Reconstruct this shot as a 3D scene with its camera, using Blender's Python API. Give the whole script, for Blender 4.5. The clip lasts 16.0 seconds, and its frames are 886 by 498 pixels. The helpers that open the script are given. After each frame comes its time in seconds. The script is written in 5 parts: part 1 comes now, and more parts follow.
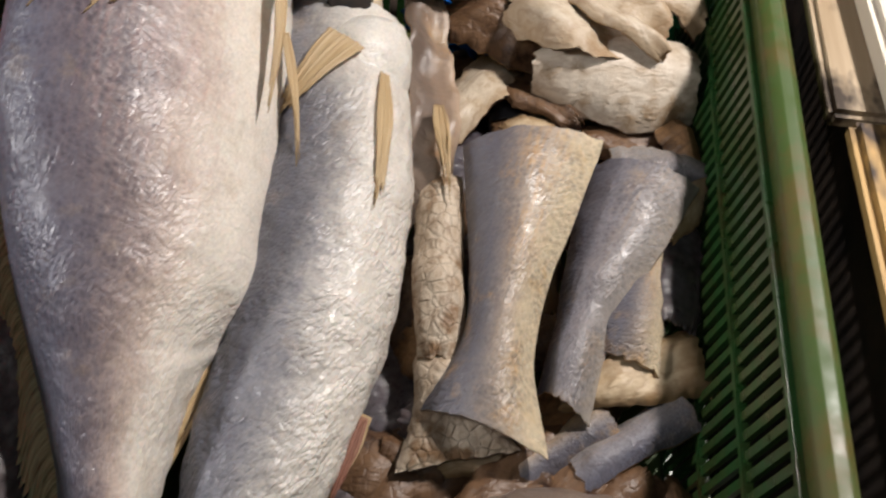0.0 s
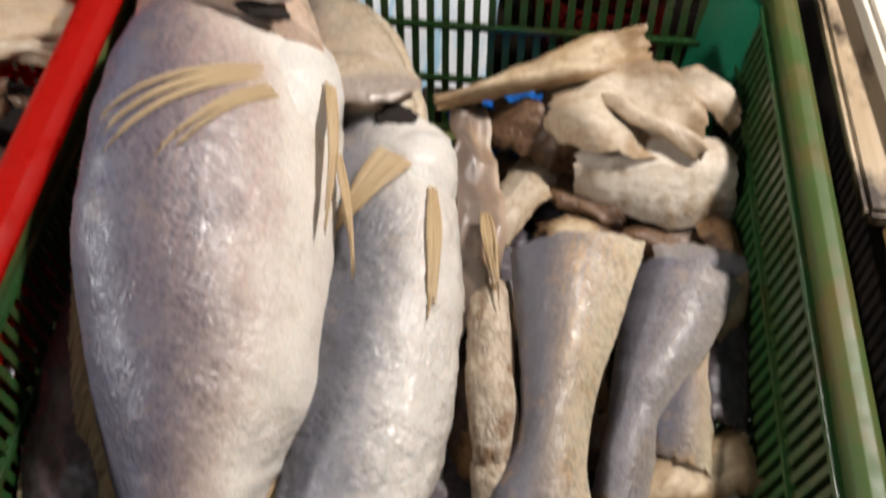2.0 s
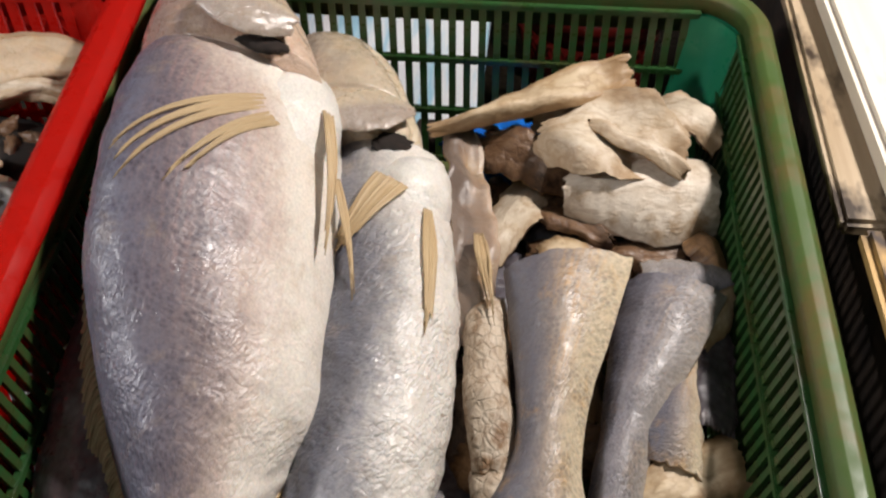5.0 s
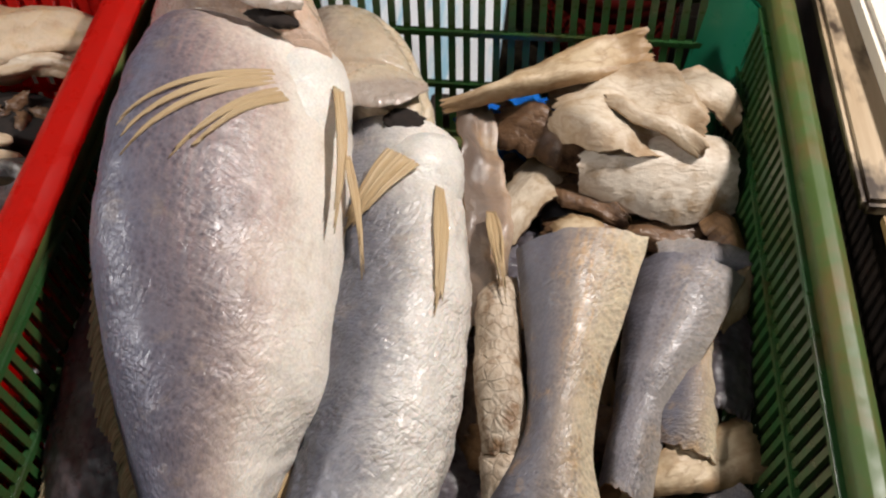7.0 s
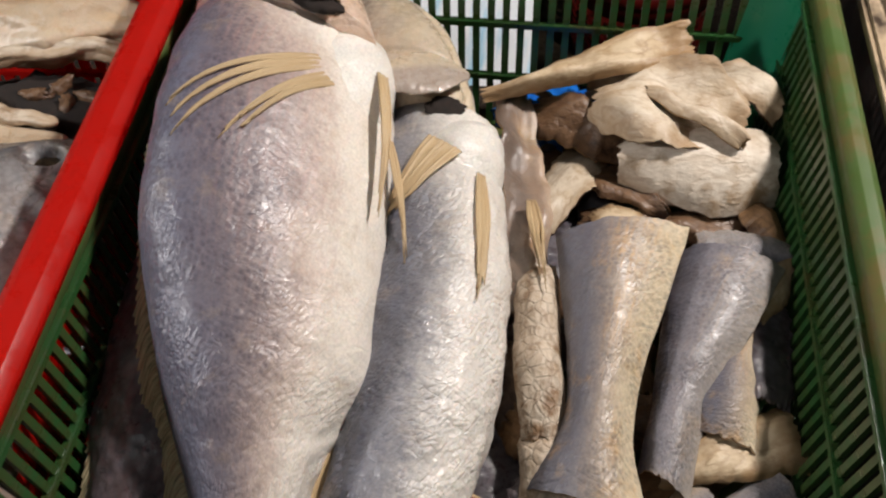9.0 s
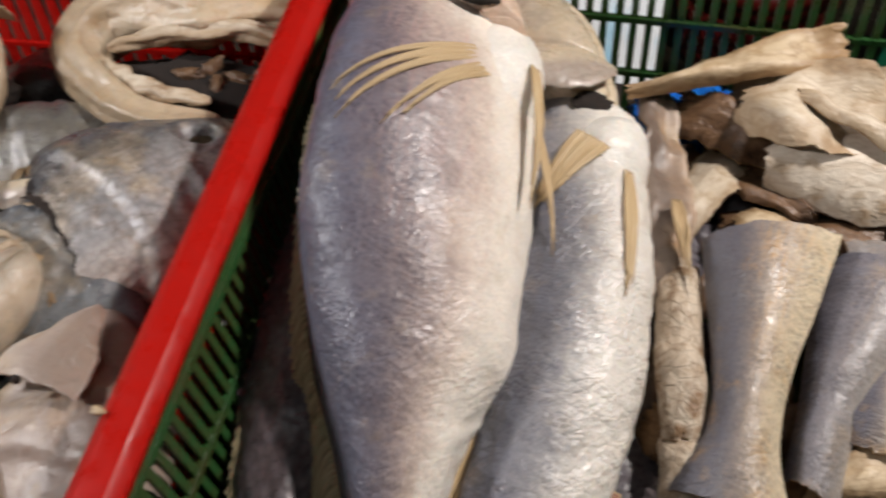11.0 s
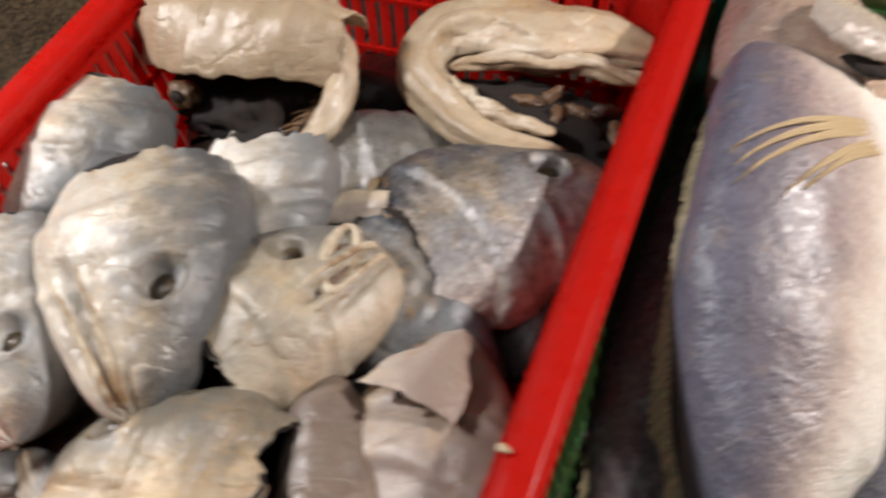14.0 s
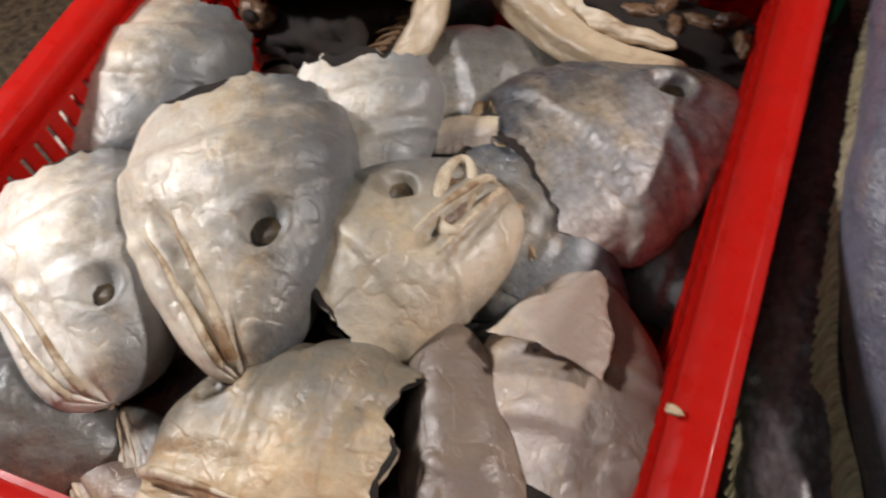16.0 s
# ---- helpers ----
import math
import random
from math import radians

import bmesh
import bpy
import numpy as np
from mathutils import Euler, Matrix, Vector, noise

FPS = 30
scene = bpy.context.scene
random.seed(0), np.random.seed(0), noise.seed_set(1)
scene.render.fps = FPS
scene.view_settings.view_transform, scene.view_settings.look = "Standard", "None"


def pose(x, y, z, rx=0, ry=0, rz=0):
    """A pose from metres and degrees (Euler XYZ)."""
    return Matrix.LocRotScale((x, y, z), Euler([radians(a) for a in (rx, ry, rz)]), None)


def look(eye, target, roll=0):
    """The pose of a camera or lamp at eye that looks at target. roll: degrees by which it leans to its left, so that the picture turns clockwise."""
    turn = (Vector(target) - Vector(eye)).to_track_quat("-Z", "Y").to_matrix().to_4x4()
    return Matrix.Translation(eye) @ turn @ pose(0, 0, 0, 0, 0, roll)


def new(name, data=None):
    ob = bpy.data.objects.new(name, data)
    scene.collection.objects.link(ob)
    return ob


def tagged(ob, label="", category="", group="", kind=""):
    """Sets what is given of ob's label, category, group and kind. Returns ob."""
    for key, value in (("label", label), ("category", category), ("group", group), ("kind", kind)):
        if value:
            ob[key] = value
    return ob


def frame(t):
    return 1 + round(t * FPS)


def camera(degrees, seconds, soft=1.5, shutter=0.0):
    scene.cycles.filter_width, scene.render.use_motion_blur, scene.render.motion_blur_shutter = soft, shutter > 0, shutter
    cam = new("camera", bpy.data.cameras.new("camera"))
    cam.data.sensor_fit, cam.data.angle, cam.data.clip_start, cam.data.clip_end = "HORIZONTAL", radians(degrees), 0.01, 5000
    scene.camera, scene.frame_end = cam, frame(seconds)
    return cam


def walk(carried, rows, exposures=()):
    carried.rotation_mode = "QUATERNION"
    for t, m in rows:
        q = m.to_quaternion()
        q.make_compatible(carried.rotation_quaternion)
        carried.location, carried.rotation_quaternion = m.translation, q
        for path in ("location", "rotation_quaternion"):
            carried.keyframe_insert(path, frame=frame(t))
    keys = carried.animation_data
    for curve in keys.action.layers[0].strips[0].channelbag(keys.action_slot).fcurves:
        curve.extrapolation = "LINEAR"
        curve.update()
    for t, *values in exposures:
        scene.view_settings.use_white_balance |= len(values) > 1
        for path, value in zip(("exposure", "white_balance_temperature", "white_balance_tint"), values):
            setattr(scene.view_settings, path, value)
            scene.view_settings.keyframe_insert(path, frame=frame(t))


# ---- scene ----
cam = camera(51.9, 16.0, 2.2, 0.9)
PATH = [
    (0, (0.08, 0.082, 1.265), (0.033, 1.224, -0.377), 5.5),
    (0.5, (0.087, 0.088, 1.268), (0.032, 1.227, -0.375), 4.9),
    (1, (0.084, 0.087, 1.267), (-0.023, 1.201, -0.391), 2.0),
    (1.5, (0.084, 0.087, 1.28), (-0.063, 1.214, -0.366), -0.1),
    (2, (0.078, 0.094, 1.3), (-0.092, 1.312, -0.277), -1.1),
    (2.5, (0.08, 0.108, 1.315), (-0.119, 1.383, -0.213), -2.3),
    (3, (0.082, 0.112, 1.321), (-0.109, 1.438, -0.164), -1.9),
    (3.5, (0.082, 0.106, 1.326), (-0.102, 1.474, -0.122), -1.1),
    (4, (0.079, 0.092, 1.325), (-0.104, 1.467, -0.116), -1.0),
    (4.5, (0.078, 0.079, 1.314), (-0.097, 1.411, -0.167), -1.3),
    (5, (0.082, 0.07, 1.307), (-0.09, 1.364, -0.209), -1.9),
    (7.5, (0.086, 0.079, 1.303), (-0.131, 1.319, -0.251), -3.3),
    (8, (0.075, 0.075, 1.302), (-0.134, 1.314, -0.254), -2.7),
    (8.5, (0.074, 0.07, 1.3), (-0.153, 1.315, -0.249), -3.1),
    (10.8, (0.041, 0.062, 1.301), (-0.332, 1.265, -0.252), -5.5),
    (11, (0.034, 0.057, 1.303), (-0.37, 1.257, -0.246), -6.1),
    (11.5, (0.016, 0.049, 1.305), (-0.447, 1.24, -0.233), -5.8),
    (12, (0.012, 0.043, 1.308), (-0.574, 1.185, -0.226), -7.2),
    (12.5, (0.017, 0.054, 1.326), (-0.705, 1.068, -0.24), -9.7),
    (13, (0.02, 0.058, 1.333), (-0.774, 1.041, -0.217), -9.3),
    (13.5, (-0.021, 0.058, 1.338), (-0.782, 1.105, -0.187), -8.3),
    (14, (-0.093, 0.036, 1.339), (-0.757, 1.119, -0.206), -7.9),
    (14.5, (-0.143, 0.019, 1.324), (-0.84, 1.063, -0.232), -11.9),
    (15, (-0.16, 0.011, 1.319), (-0.796, 1.054, -0.265), -12.7),
    (15.5, (-0.162, 0.025, 1.311), (-0.74, 1.026, -0.321), -10.0),
    (16, (-0.162, 0.047, 1.31), (-0.814, 0.974, -0.338), -12.0),
]
walk(cam, [(t, look(eye, target, roll)) for t, eye, target, roll in PATH], [(0, -0.25), (2.5, -0.13), (8.5, -0.18), (11.5, -0.19), (12.5, -0.03), (13.7, 0.08), (15, -0.06), (16, -0.12)])

# ---- world and lamps ----
world = bpy.data.worlds.new("market_night")
scene.world = world
world.use_nodes = True
world.node_tree.nodes["Background"].inputs[0].default_value = (1.0, 0.93, 0.84, 1)
world.node_tree.nodes["Background"].inputs[1].default_value = 0.54


def lamp(name, eye, target, size, watts, colour):
    data = bpy.data.lights.new(name, "AREA")
    data.shape, data.size, data.energy, data.color = "DISK", size, watts, colour
    ob = new(name, data)
    ob.matrix_world = look(eye, target)
    return ob


lamp("hanging_bulb", (0.55, 0.62, 1.70), (-0.1, 0.35, 0.93), 0.08, 14.0, (1.0, 0.93, 0.885))
lamp("stall_lamp", (-0.95, 0.16, 1.50), (-0.45, 0.22, 0.93), 0.12, 7.6, (1.0, 0.97, 0.97))
# Unseen overhead fill lamp, added to lift the dark gaps.
lamp("market_tubes", (-0.3, -0.4, 3.1), (-0.2, 0.3, 0.93), 1.6, 6.0, (0.97, 0.98, 1.0))


# ---- materials ----
def nodes_of(name):
    m = bpy.data.materials.new(name)
    m.use_nodes = True
    nt = m.node_tree
    return m, nt, nt.nodes["Principled BSDF"]


def add(nt, kind, **values):
    n = nt.nodes.new(kind)
    for k, v in values.items():
        n.inputs[k.replace("_", " ")].default_value = v
    return n


def coords(nt, which="Object", scale=(1, 1, 1)):
    tc = nt.nodes.new("ShaderNodeTexCoord")
    mp = nt.nodes.new("ShaderNodeMapping")
    mp.inputs["Scale"].default_value = scale
    nt.links.new(tc.outputs[which], mp.inputs["Vector"])
    return mp.outputs["Vector"]


def ramp(nt, fac, stops):
    r = nt.nodes.new("ShaderNodeValToRGB")
    e = r.color_ramp.elements
    while len(e) < len(stops):
        e.new(0.5)
    for el, (p, c) in zip(e, stops):
        el.position, el.color = p, (*c, 1) if len(c) == 3 else c
    nt.links.new(fac, r.inputs["Fac"])
    return r.outputs["Color"]


def mix(nt, a, b, fac, mode="MIX"):
    n = nt.nodes.new("ShaderNodeMix")
    n.data_type, n.blend_type = "RGBA", mode
    for sock, v in ((n.inputs["Factor"], fac), (n.inputs["A"], a), (n.inputs["B"], b)):
        if isinstance(v, (int, float)):
            sock.default_value = v
        elif isinstance(v, tuple):
            sock.default_value = (*v, 1)
        else:
            nt.links.new(v, sock)
    return n.outputs["Result"]


def noise_tex(nt, vec, scale, detail=4, rough=0.6):
    n = add(nt, "ShaderNodeTexNoise", Scale=scale, Detail=detail, Roughness=rough)
    nt.links.new(vec, n.inputs["Vector"])
    return n.outputs["Fac"]


def bump(nt, bsdf, layers):
    last = None
    for height, strength, dist in layers:
        b = add(nt, "ShaderNodeBump", Strength=strength, Distance=dist)
        nt.links.new(height, b.inputs["Height"])
        if last:
            nt.links.new(last, b.inputs["Normal"])
        last = b.outputs["Normal"]
    nt.links.new(last, bsdf.inputs["Normal"])
    nt.links.new(last, bsdf.inputs["Coat Normal"])


def skin(name, belly, flank, back, stain, scale_size=330.0, rough=0.38, stain_at=0.62, wrinkle=0.5, scales=0.5, speck=1.0, dents=1.0, creases=0.0, coat=0.0, shift=0.0, patch=0.0, fleck=(0.05, 0.05, 0.07), stops=(0.235, 0.28, 0.34, 0.45), streak=0.0, metal=0.0, rings=0.0, grain=0.3):
    """Salted fish skin: pale belly to dark back round the section, stains, scales and wrinkles."""
    m, nt, b = nodes_of(name)
    uv = nt.nodes.new("ShaderNodeTexCoord")
    sep = nt.nodes.new("ShaderNodeSeparateXYZ")
    nt.links.new(uv.outputs["UV"], sep.inputs[0])
    obj = coords(nt)
    warp = noise_tex(nt, obj, 28, 5)
    off = add(nt, "ShaderNodeMath")
    off.operation = "MULTIPLY_ADD"
    nt.links.new(warp, off.inputs[0])
    off.inputs[1].default_value = 0.12
    nt.links.new(sep.outputs["Y"], off.inputs[2])
    lean = add(nt, "ShaderNodeMath")
    lean.inputs[1].default_value = shift
    nt.links.new(off.outputs[0], lean.inputs[0])
    base = ramp(nt, lean.outputs[0], [(0.10, belly), (stops[0], belly), (stops[1], flank), (stops[2], flank), (stops[3], back), (0.72, back), (1.0, belly)])
    blot = ramp(nt, noise_tex(nt, obj, 38, 6, 0.65), [(stain_at, (0, 0, 0)), (stain_at + 0.16, (1, 1, 1))])
    col = mix(nt, base, stain, blot)
    pale = ramp(nt, noise_tex(nt, obj, 17, 5, 0.6), [(0.40, (0, 0, 0)), (0.62, (1, 1, 1))])
    col = mix(nt, col, mix(nt, col, belly, 0.22), pale)
    if streak:
        sn = noise_tex(nt, coords(nt, "Object", (1.0, 0.10, 1.0)), 330, 4, 0.6)
        col = mix(nt, col, mix(nt, col, fleck, 0.7), ramp(nt, sn, [(0.48, (0, 0, 0)), (0.70, (streak,) * 3)]))
    lines = None
    if rings:
        n1 = noise_tex(nt, coords(nt, "Object", (1.0, 0.6, 1.2)), 19, 3, 0.5)
        n2 = noise_tex(nt, coords(nt, "Object", (0.7, 1.2, 1.0)), 34, 4, 0.55)
        l1 = ramp(nt, n1, [(0.45, (0, 0, 0)), (0.5, (1, 1, 1)), (0.52, (0, 0, 0))])
        l2 = ramp(nt, n2, [(0.54, (0, 0, 0)), (0.58, (1, 1, 1)), (0.61, (0, 0, 0))])
        lines = mix(nt, l1, l2, 0.5, "ADD")
        col = mix(nt, col, mix(nt, col, stain, 0.75), mix(nt, lines, (0, 0, 0), 1 - rings))
    if patch:
        pn = noise_tex(nt, coords(nt, "Object", (0.9, 1.2, 1.1)), 15, 4, 0.55)
        col = mix(nt, col, mix(nt, col, (0.24, 0.25, 0.25), 0.32), ramp(nt, pn, [(0.47, (0, 0, 0)), (0.62, (patch,) * 3)]))
        pn = noise_tex(nt, coords(nt, "Object", (1.2, 0.8, 1.0)), 19, 5, 0.6)
        col = mix(nt, col, mix(nt, col, (0.66, 0.47, 0.24), 0.6), ramp(nt, pn, [(0.50, (0, 0, 0)), (0.64, (patch,) * 3)]))
        pn = noise_tex(nt, obj, 21, 5, 0.62)
        col = mix(nt, col, mix(nt, col, back, 0.8), ramp(nt, pn, [(0.50, (0, 0, 0)), (0.68, (patch,) * 3)]))
        pn = noise_tex(nt, coords(nt, "Object", (1.3, 1.0, 0.8)), 33, 5, 0.62)
        col = mix(nt, col, belly, ramp(nt, pn, [(0.54, (0, 0, 0)), (0.68, (0.7 * patch,) * 3)]))
        pn = noise_tex(nt, coords(nt, "Object", (0.8, 1.1, 1.3)), 58, 6, 0.7)
        col = mix(nt, col, stain, ramp(nt, pn, [(0.55, (0, 0, 0)), (0.70, (0.8 * patch,) * 3)]))
        col = mix(nt, col, back, ramp(nt, lean.outputs[0], [(stops[2] + 0.06, (0, 0, 0)), (stops[3] + 0.08, (0.85, 0.85, 0.85))]))
    vor = add(nt, "ShaderNodeTexVoronoi", Scale=scale_size, Randomness=0.75)
    nt.links.new(coords(nt, "Object", (1.0, 0.75, 1.0)), vor.inputs["Vector"])
    fine = noise_tex(nt, obj, 420, 3)
    mott = noise_tex(nt, obj, 120, 5, 0.7)
    col = mix(nt, col, mix(nt, col, fleck, 0.6 * speck), ramp(nt, mott, [(0.47, (0, 0, 0)), (0.70, (0.75, 0.75, 0.75))]))
    col = mix(nt, col, mix(nt, col, fleck, 0.8 * speck), ramp(nt, fine, [(0.55, (0, 0, 0)), (0.75, (0.5, 0.5, 0.5))]))
    vr = ramp(nt, vor.outputs["Distance"], [(0.0, (1, 1, 1)), (0.35, (0.9, 0.9, 0.9)), (0.75, (0.45, 0.43, 0.42))])
    col = mix(nt, col, vr, min(1.0, 0.9 * scales), "MULTIPLY")
    nt.links.new(col, b.inputs["Base Color"])
    rr = ramp(nt, noise_tex(nt, obj, 110, 5, 0.7), [(0.35, (rough - 0.16,) * 3), (0.7, (rough + 0.22,) * 3)])
    nt.links.new(rr, b.inputs["Roughness"])
    b.inputs["Specular IOR Level"].default_value = 0.7
    b.inputs["Metallic"].default_value = metal
    b.inputs["Coat Weight"].default_value = coat
    b.inputs["Coat Roughness"].default_value = 0.2
    b.inputs["Subsurface Weight"].default_value = 0.15
    b.inputs["Subsurface Radius"].default_value = (1.0, 0.6, 0.4)
    b.inputs["Subsurface Scale"].default_value = 0.004
    wr = noise_tex(nt, coords(nt, "Object", (1.0, 0.55, 1.0)), 170, 6, 0.66)
    big = noise_tex(nt, coords(nt, "Object", (1.0, 0.5, 1.0)), 75, 4, 0.55)
    dent = noise_tex(nt, obj, 24, 2, 0.5)
    slant = coords(nt, "Object", (1.0, 0.28, 1.0))
    slant.node.inputs["Rotation"].default_value = (0, 0, radians(-38))
    slant.node.vector_type = "TEXTURE"
    slant.node.inputs["Scale"].default_value = (1.0, 3.4, 1.0)
    weave = noise_tex(nt, slant, 190, 4, 0.6)
    bump(nt, b, ([(lines, rings, -0.0016)] if lines else []) + [(dent, wrinkle, 0.011 * dents), (big, wrinkle, 0.003 * dents), (wr, wrinkle, 0.0042 * grain), (weave, creases, 0.0028), (vor.outputs["Distance"], min(1.0, scales), 0.00022)])
    return m


def value(nt, op, a, b=None, c=None):
    """A math node on sockets or numbers."""
    n = nt.nodes.new("ShaderNodeMath")
    n.operation = op
    for sock, v in zip(n.inputs, (a, b, c)):
        if v is None:
            continue
        if isinstance(v, (int, float)):
            sock.default_value = v
        else:
            nt.links.new(v, sock)
    return n.outputs[0]


def grey(nt, fac, *stops):
    return ramp(nt, fac, [(p, (v,) * 3) for p, v in stops])


def scaled_skin(name, tones, dark, size=(0.40, 0.40), scale=0.0046, net=0.6, net_from=0.21, pink=(0.50, 0.27, 0.24), pinks=0.5, wrinkle_from=0.3, wrinkle=1.0, rough=0.36, tan=0.35, coat=0.25, fine=1.0, nape=0.0, dusk=0.0, stain=(0.44, 0.32, 0.20)):
    """Salted skin with rows of small scales: tones run from belly to back round the section, the scales show on the back, shrunken creases towards the tail."""
    m, nt, b = nodes_of(name)
    tc = nt.nodes.new("ShaderNodeTexCoord")
    sep = nt.nodes.new("ShaderNodeSeparateXYZ")
    nt.links.new(tc.outputs["UV"], sep.inputs[0])
    u, v0 = sep.outputs["X"], sep.outputs["Y"]
    obj = coords(nt)
    drift = value(nt, "MULTIPLY_ADD", noise_tex(nt, obj, 16, 3, 0.5), 0.10, -0.05)
    fray = value(nt, "MULTIPLY_ADD", noise_tex(nt, obj, 210, 4, 0.7), 0.09, -0.045)
    v = value(nt, "ADD", v0, value(nt, "ADD", drift, fray))
    v = value(nt, "SUBTRACT", v, value(nt, "MULTIPLY", grey(nt, u, (0.06, 1.0), (0.24, 0.0)), nape)) if nape else v
    v = value(nt, "MULTIPLY_ADD", grey(nt, u, (0.28, 0.0), (0.50, 1.0), (0.72, 1.0), (0.9, 0.2)), dusk, v) if dusk else v
    col = ramp(nt, v, tones)
    # pinkish rows along the flank
    flat = nt.nodes.new("ShaderNodeCombineXYZ")
    nt.links.new(value(nt, "MULTIPLY", u, size[0]), flat.inputs[0])
    nt.links.new(value(nt, "MULTIPLY", v0, size[1]), flat.inputs[1])

    def run(turn, stretch):
        mp = nt.nodes.new("ShaderNodeMapping")
        mp.vector_type = "TEXTURE"
        mp.inputs["Rotation"].default_value = (0, 0, radians(turn))
        mp.inputs["Scale"].default_value = stretch
        nt.links.new(flat.outputs[0], mp.inputs["Vector"])
        return mp.outputs["Vector"]
    rows = grey(nt, noise_tex(nt, run(3, (14, 1, 1)), 420, 3, 0.55), (0.46, 0.0), (0.66, 1.0))
    where = value(nt, "MULTIPLY", grey(nt, v, (0.12, 0.0), (0.21, 1.0), (0.27, 1.0), (0.36, 0.0)), grey(nt, u, (0.35, 1.0), (0.62, 0.15)))
    col = mix(nt, col, mix(nt, col, pink, 0.55), value(nt, "MULTIPLY", value(nt, "MULTIPLY", rows, where), pinks))
    # brownish and tan discoloured patches
    spot = grey(nt, noise_tex(nt, obj, 44, 6, 0.68), (0.56, 0.0), (0.72, 1.0))
    col = mix(nt, col, stain, value(nt, "MULTIPLY", spot, tan))
    # scale rows
    lay = nt.nodes.new("ShaderNodeMapping")
    lay.inputs["Rotation"].default_value = (0, 0, radians(38))
    nt.links.new(flat.outputs[0], lay.inputs["Vector"])
    vor = add(nt, "ShaderNodeTexVoronoi", Scale=1 / scale, Randomness=0.8)
    nt.links.new(lay.outputs["Vector"], vor.inputs["Vector"])
    lattice = vor.outputs["Distance"]
    dots = grey(nt, lattice, (0.05, 1.0), (0.78, 0.0))
    clear = grey(nt, noise_tex(nt, obj, 52, 4, 0.6), (0.34, 0.15), (0.58, 1.0))
    on = value(nt, "MULTIPLY", grey(nt, v, (net_from, 0.0), (net_from + 0.10, 1.0)), clear)
    col = mix(nt, col, dark, value(nt, "MULTIPLY", value(nt, "MULTIPLY", dots, on), net))
    # fine grain
    speck = grey(nt, noise_tex(nt, obj, 620, 3, 0.6), (0.35, 0.72), (0.6, 1.0), (0.75, 1.12))
    col = mix(nt, col, speck, 0.55 * fine, "MULTIPLY")
    nt.links.new(col, b.inputs["Base Color"])
    nt.links.new(grey(nt, noise_tex(nt, obj, 130, 5, 0.7), (0.35, rough - 0.14), (0.7, rough + 0.2)), b.inputs["Roughness"])
    b.inputs["Specular IOR Level"].default_value = 0.5
    b.inputs["Coat Weight"].default_value = coat
    b.inputs["Coat Roughness"].default_value = 0.27
    b.inputs["Subsurface Weight"].default_value = 0.15
    b.inputs["Subsurface Radius"].default_value = (1.0, 0.6, 0.4)
    b.inputs["Subsurface Scale"].default_value = 0.004
    # creases of the shrunken skin, crossing one another
    folds = None
    for turn, stretch, sc in ((64, (3.0, 1, 1), 150), (104, (2.6, 1, 1), 190), (30, (3.0, 1, 1), 260)):
        c = grey(nt, noise_tex(nt, run(turn, stretch), sc, 2, 0.5), (0.30, 1.0), (0.42, 0.55), (0.50, 0.0), (0.60, 0.65), (0.72, 1.0))
        folds = c if folds is None else value(nt, "ADD", folds, c)
    amount = grey(nt, u, (wrinkle_from, 0.22), (wrinkle_from + 0.28, 0.8), (wrinkle_from + 0.5, 1.0))
    uneven = grey(nt, noise_tex(nt, obj, 34, 3, 0.6), (0.36, 0.25), (0.62, 1.0))
    folds = value(nt, "MULTIPLY", value(nt, "MULTIPLY", folds, amount), uneven)
    soft = noise_tex(nt, run(75, (2, 1, 1)), 48, 3, 0.5)
    pores = noise_tex(nt, obj, 330, 4, 0.65)
    bump(nt, b, [(soft, 0.5, 0.0028), (folds, min(1.0, 0.7 * wrinkle), 0.0009 * wrinkle), (pores, 0.4, 0.0006), (value(nt, "MULTIPLY", lattice, on), 0.5, 0.0004)])
    return m


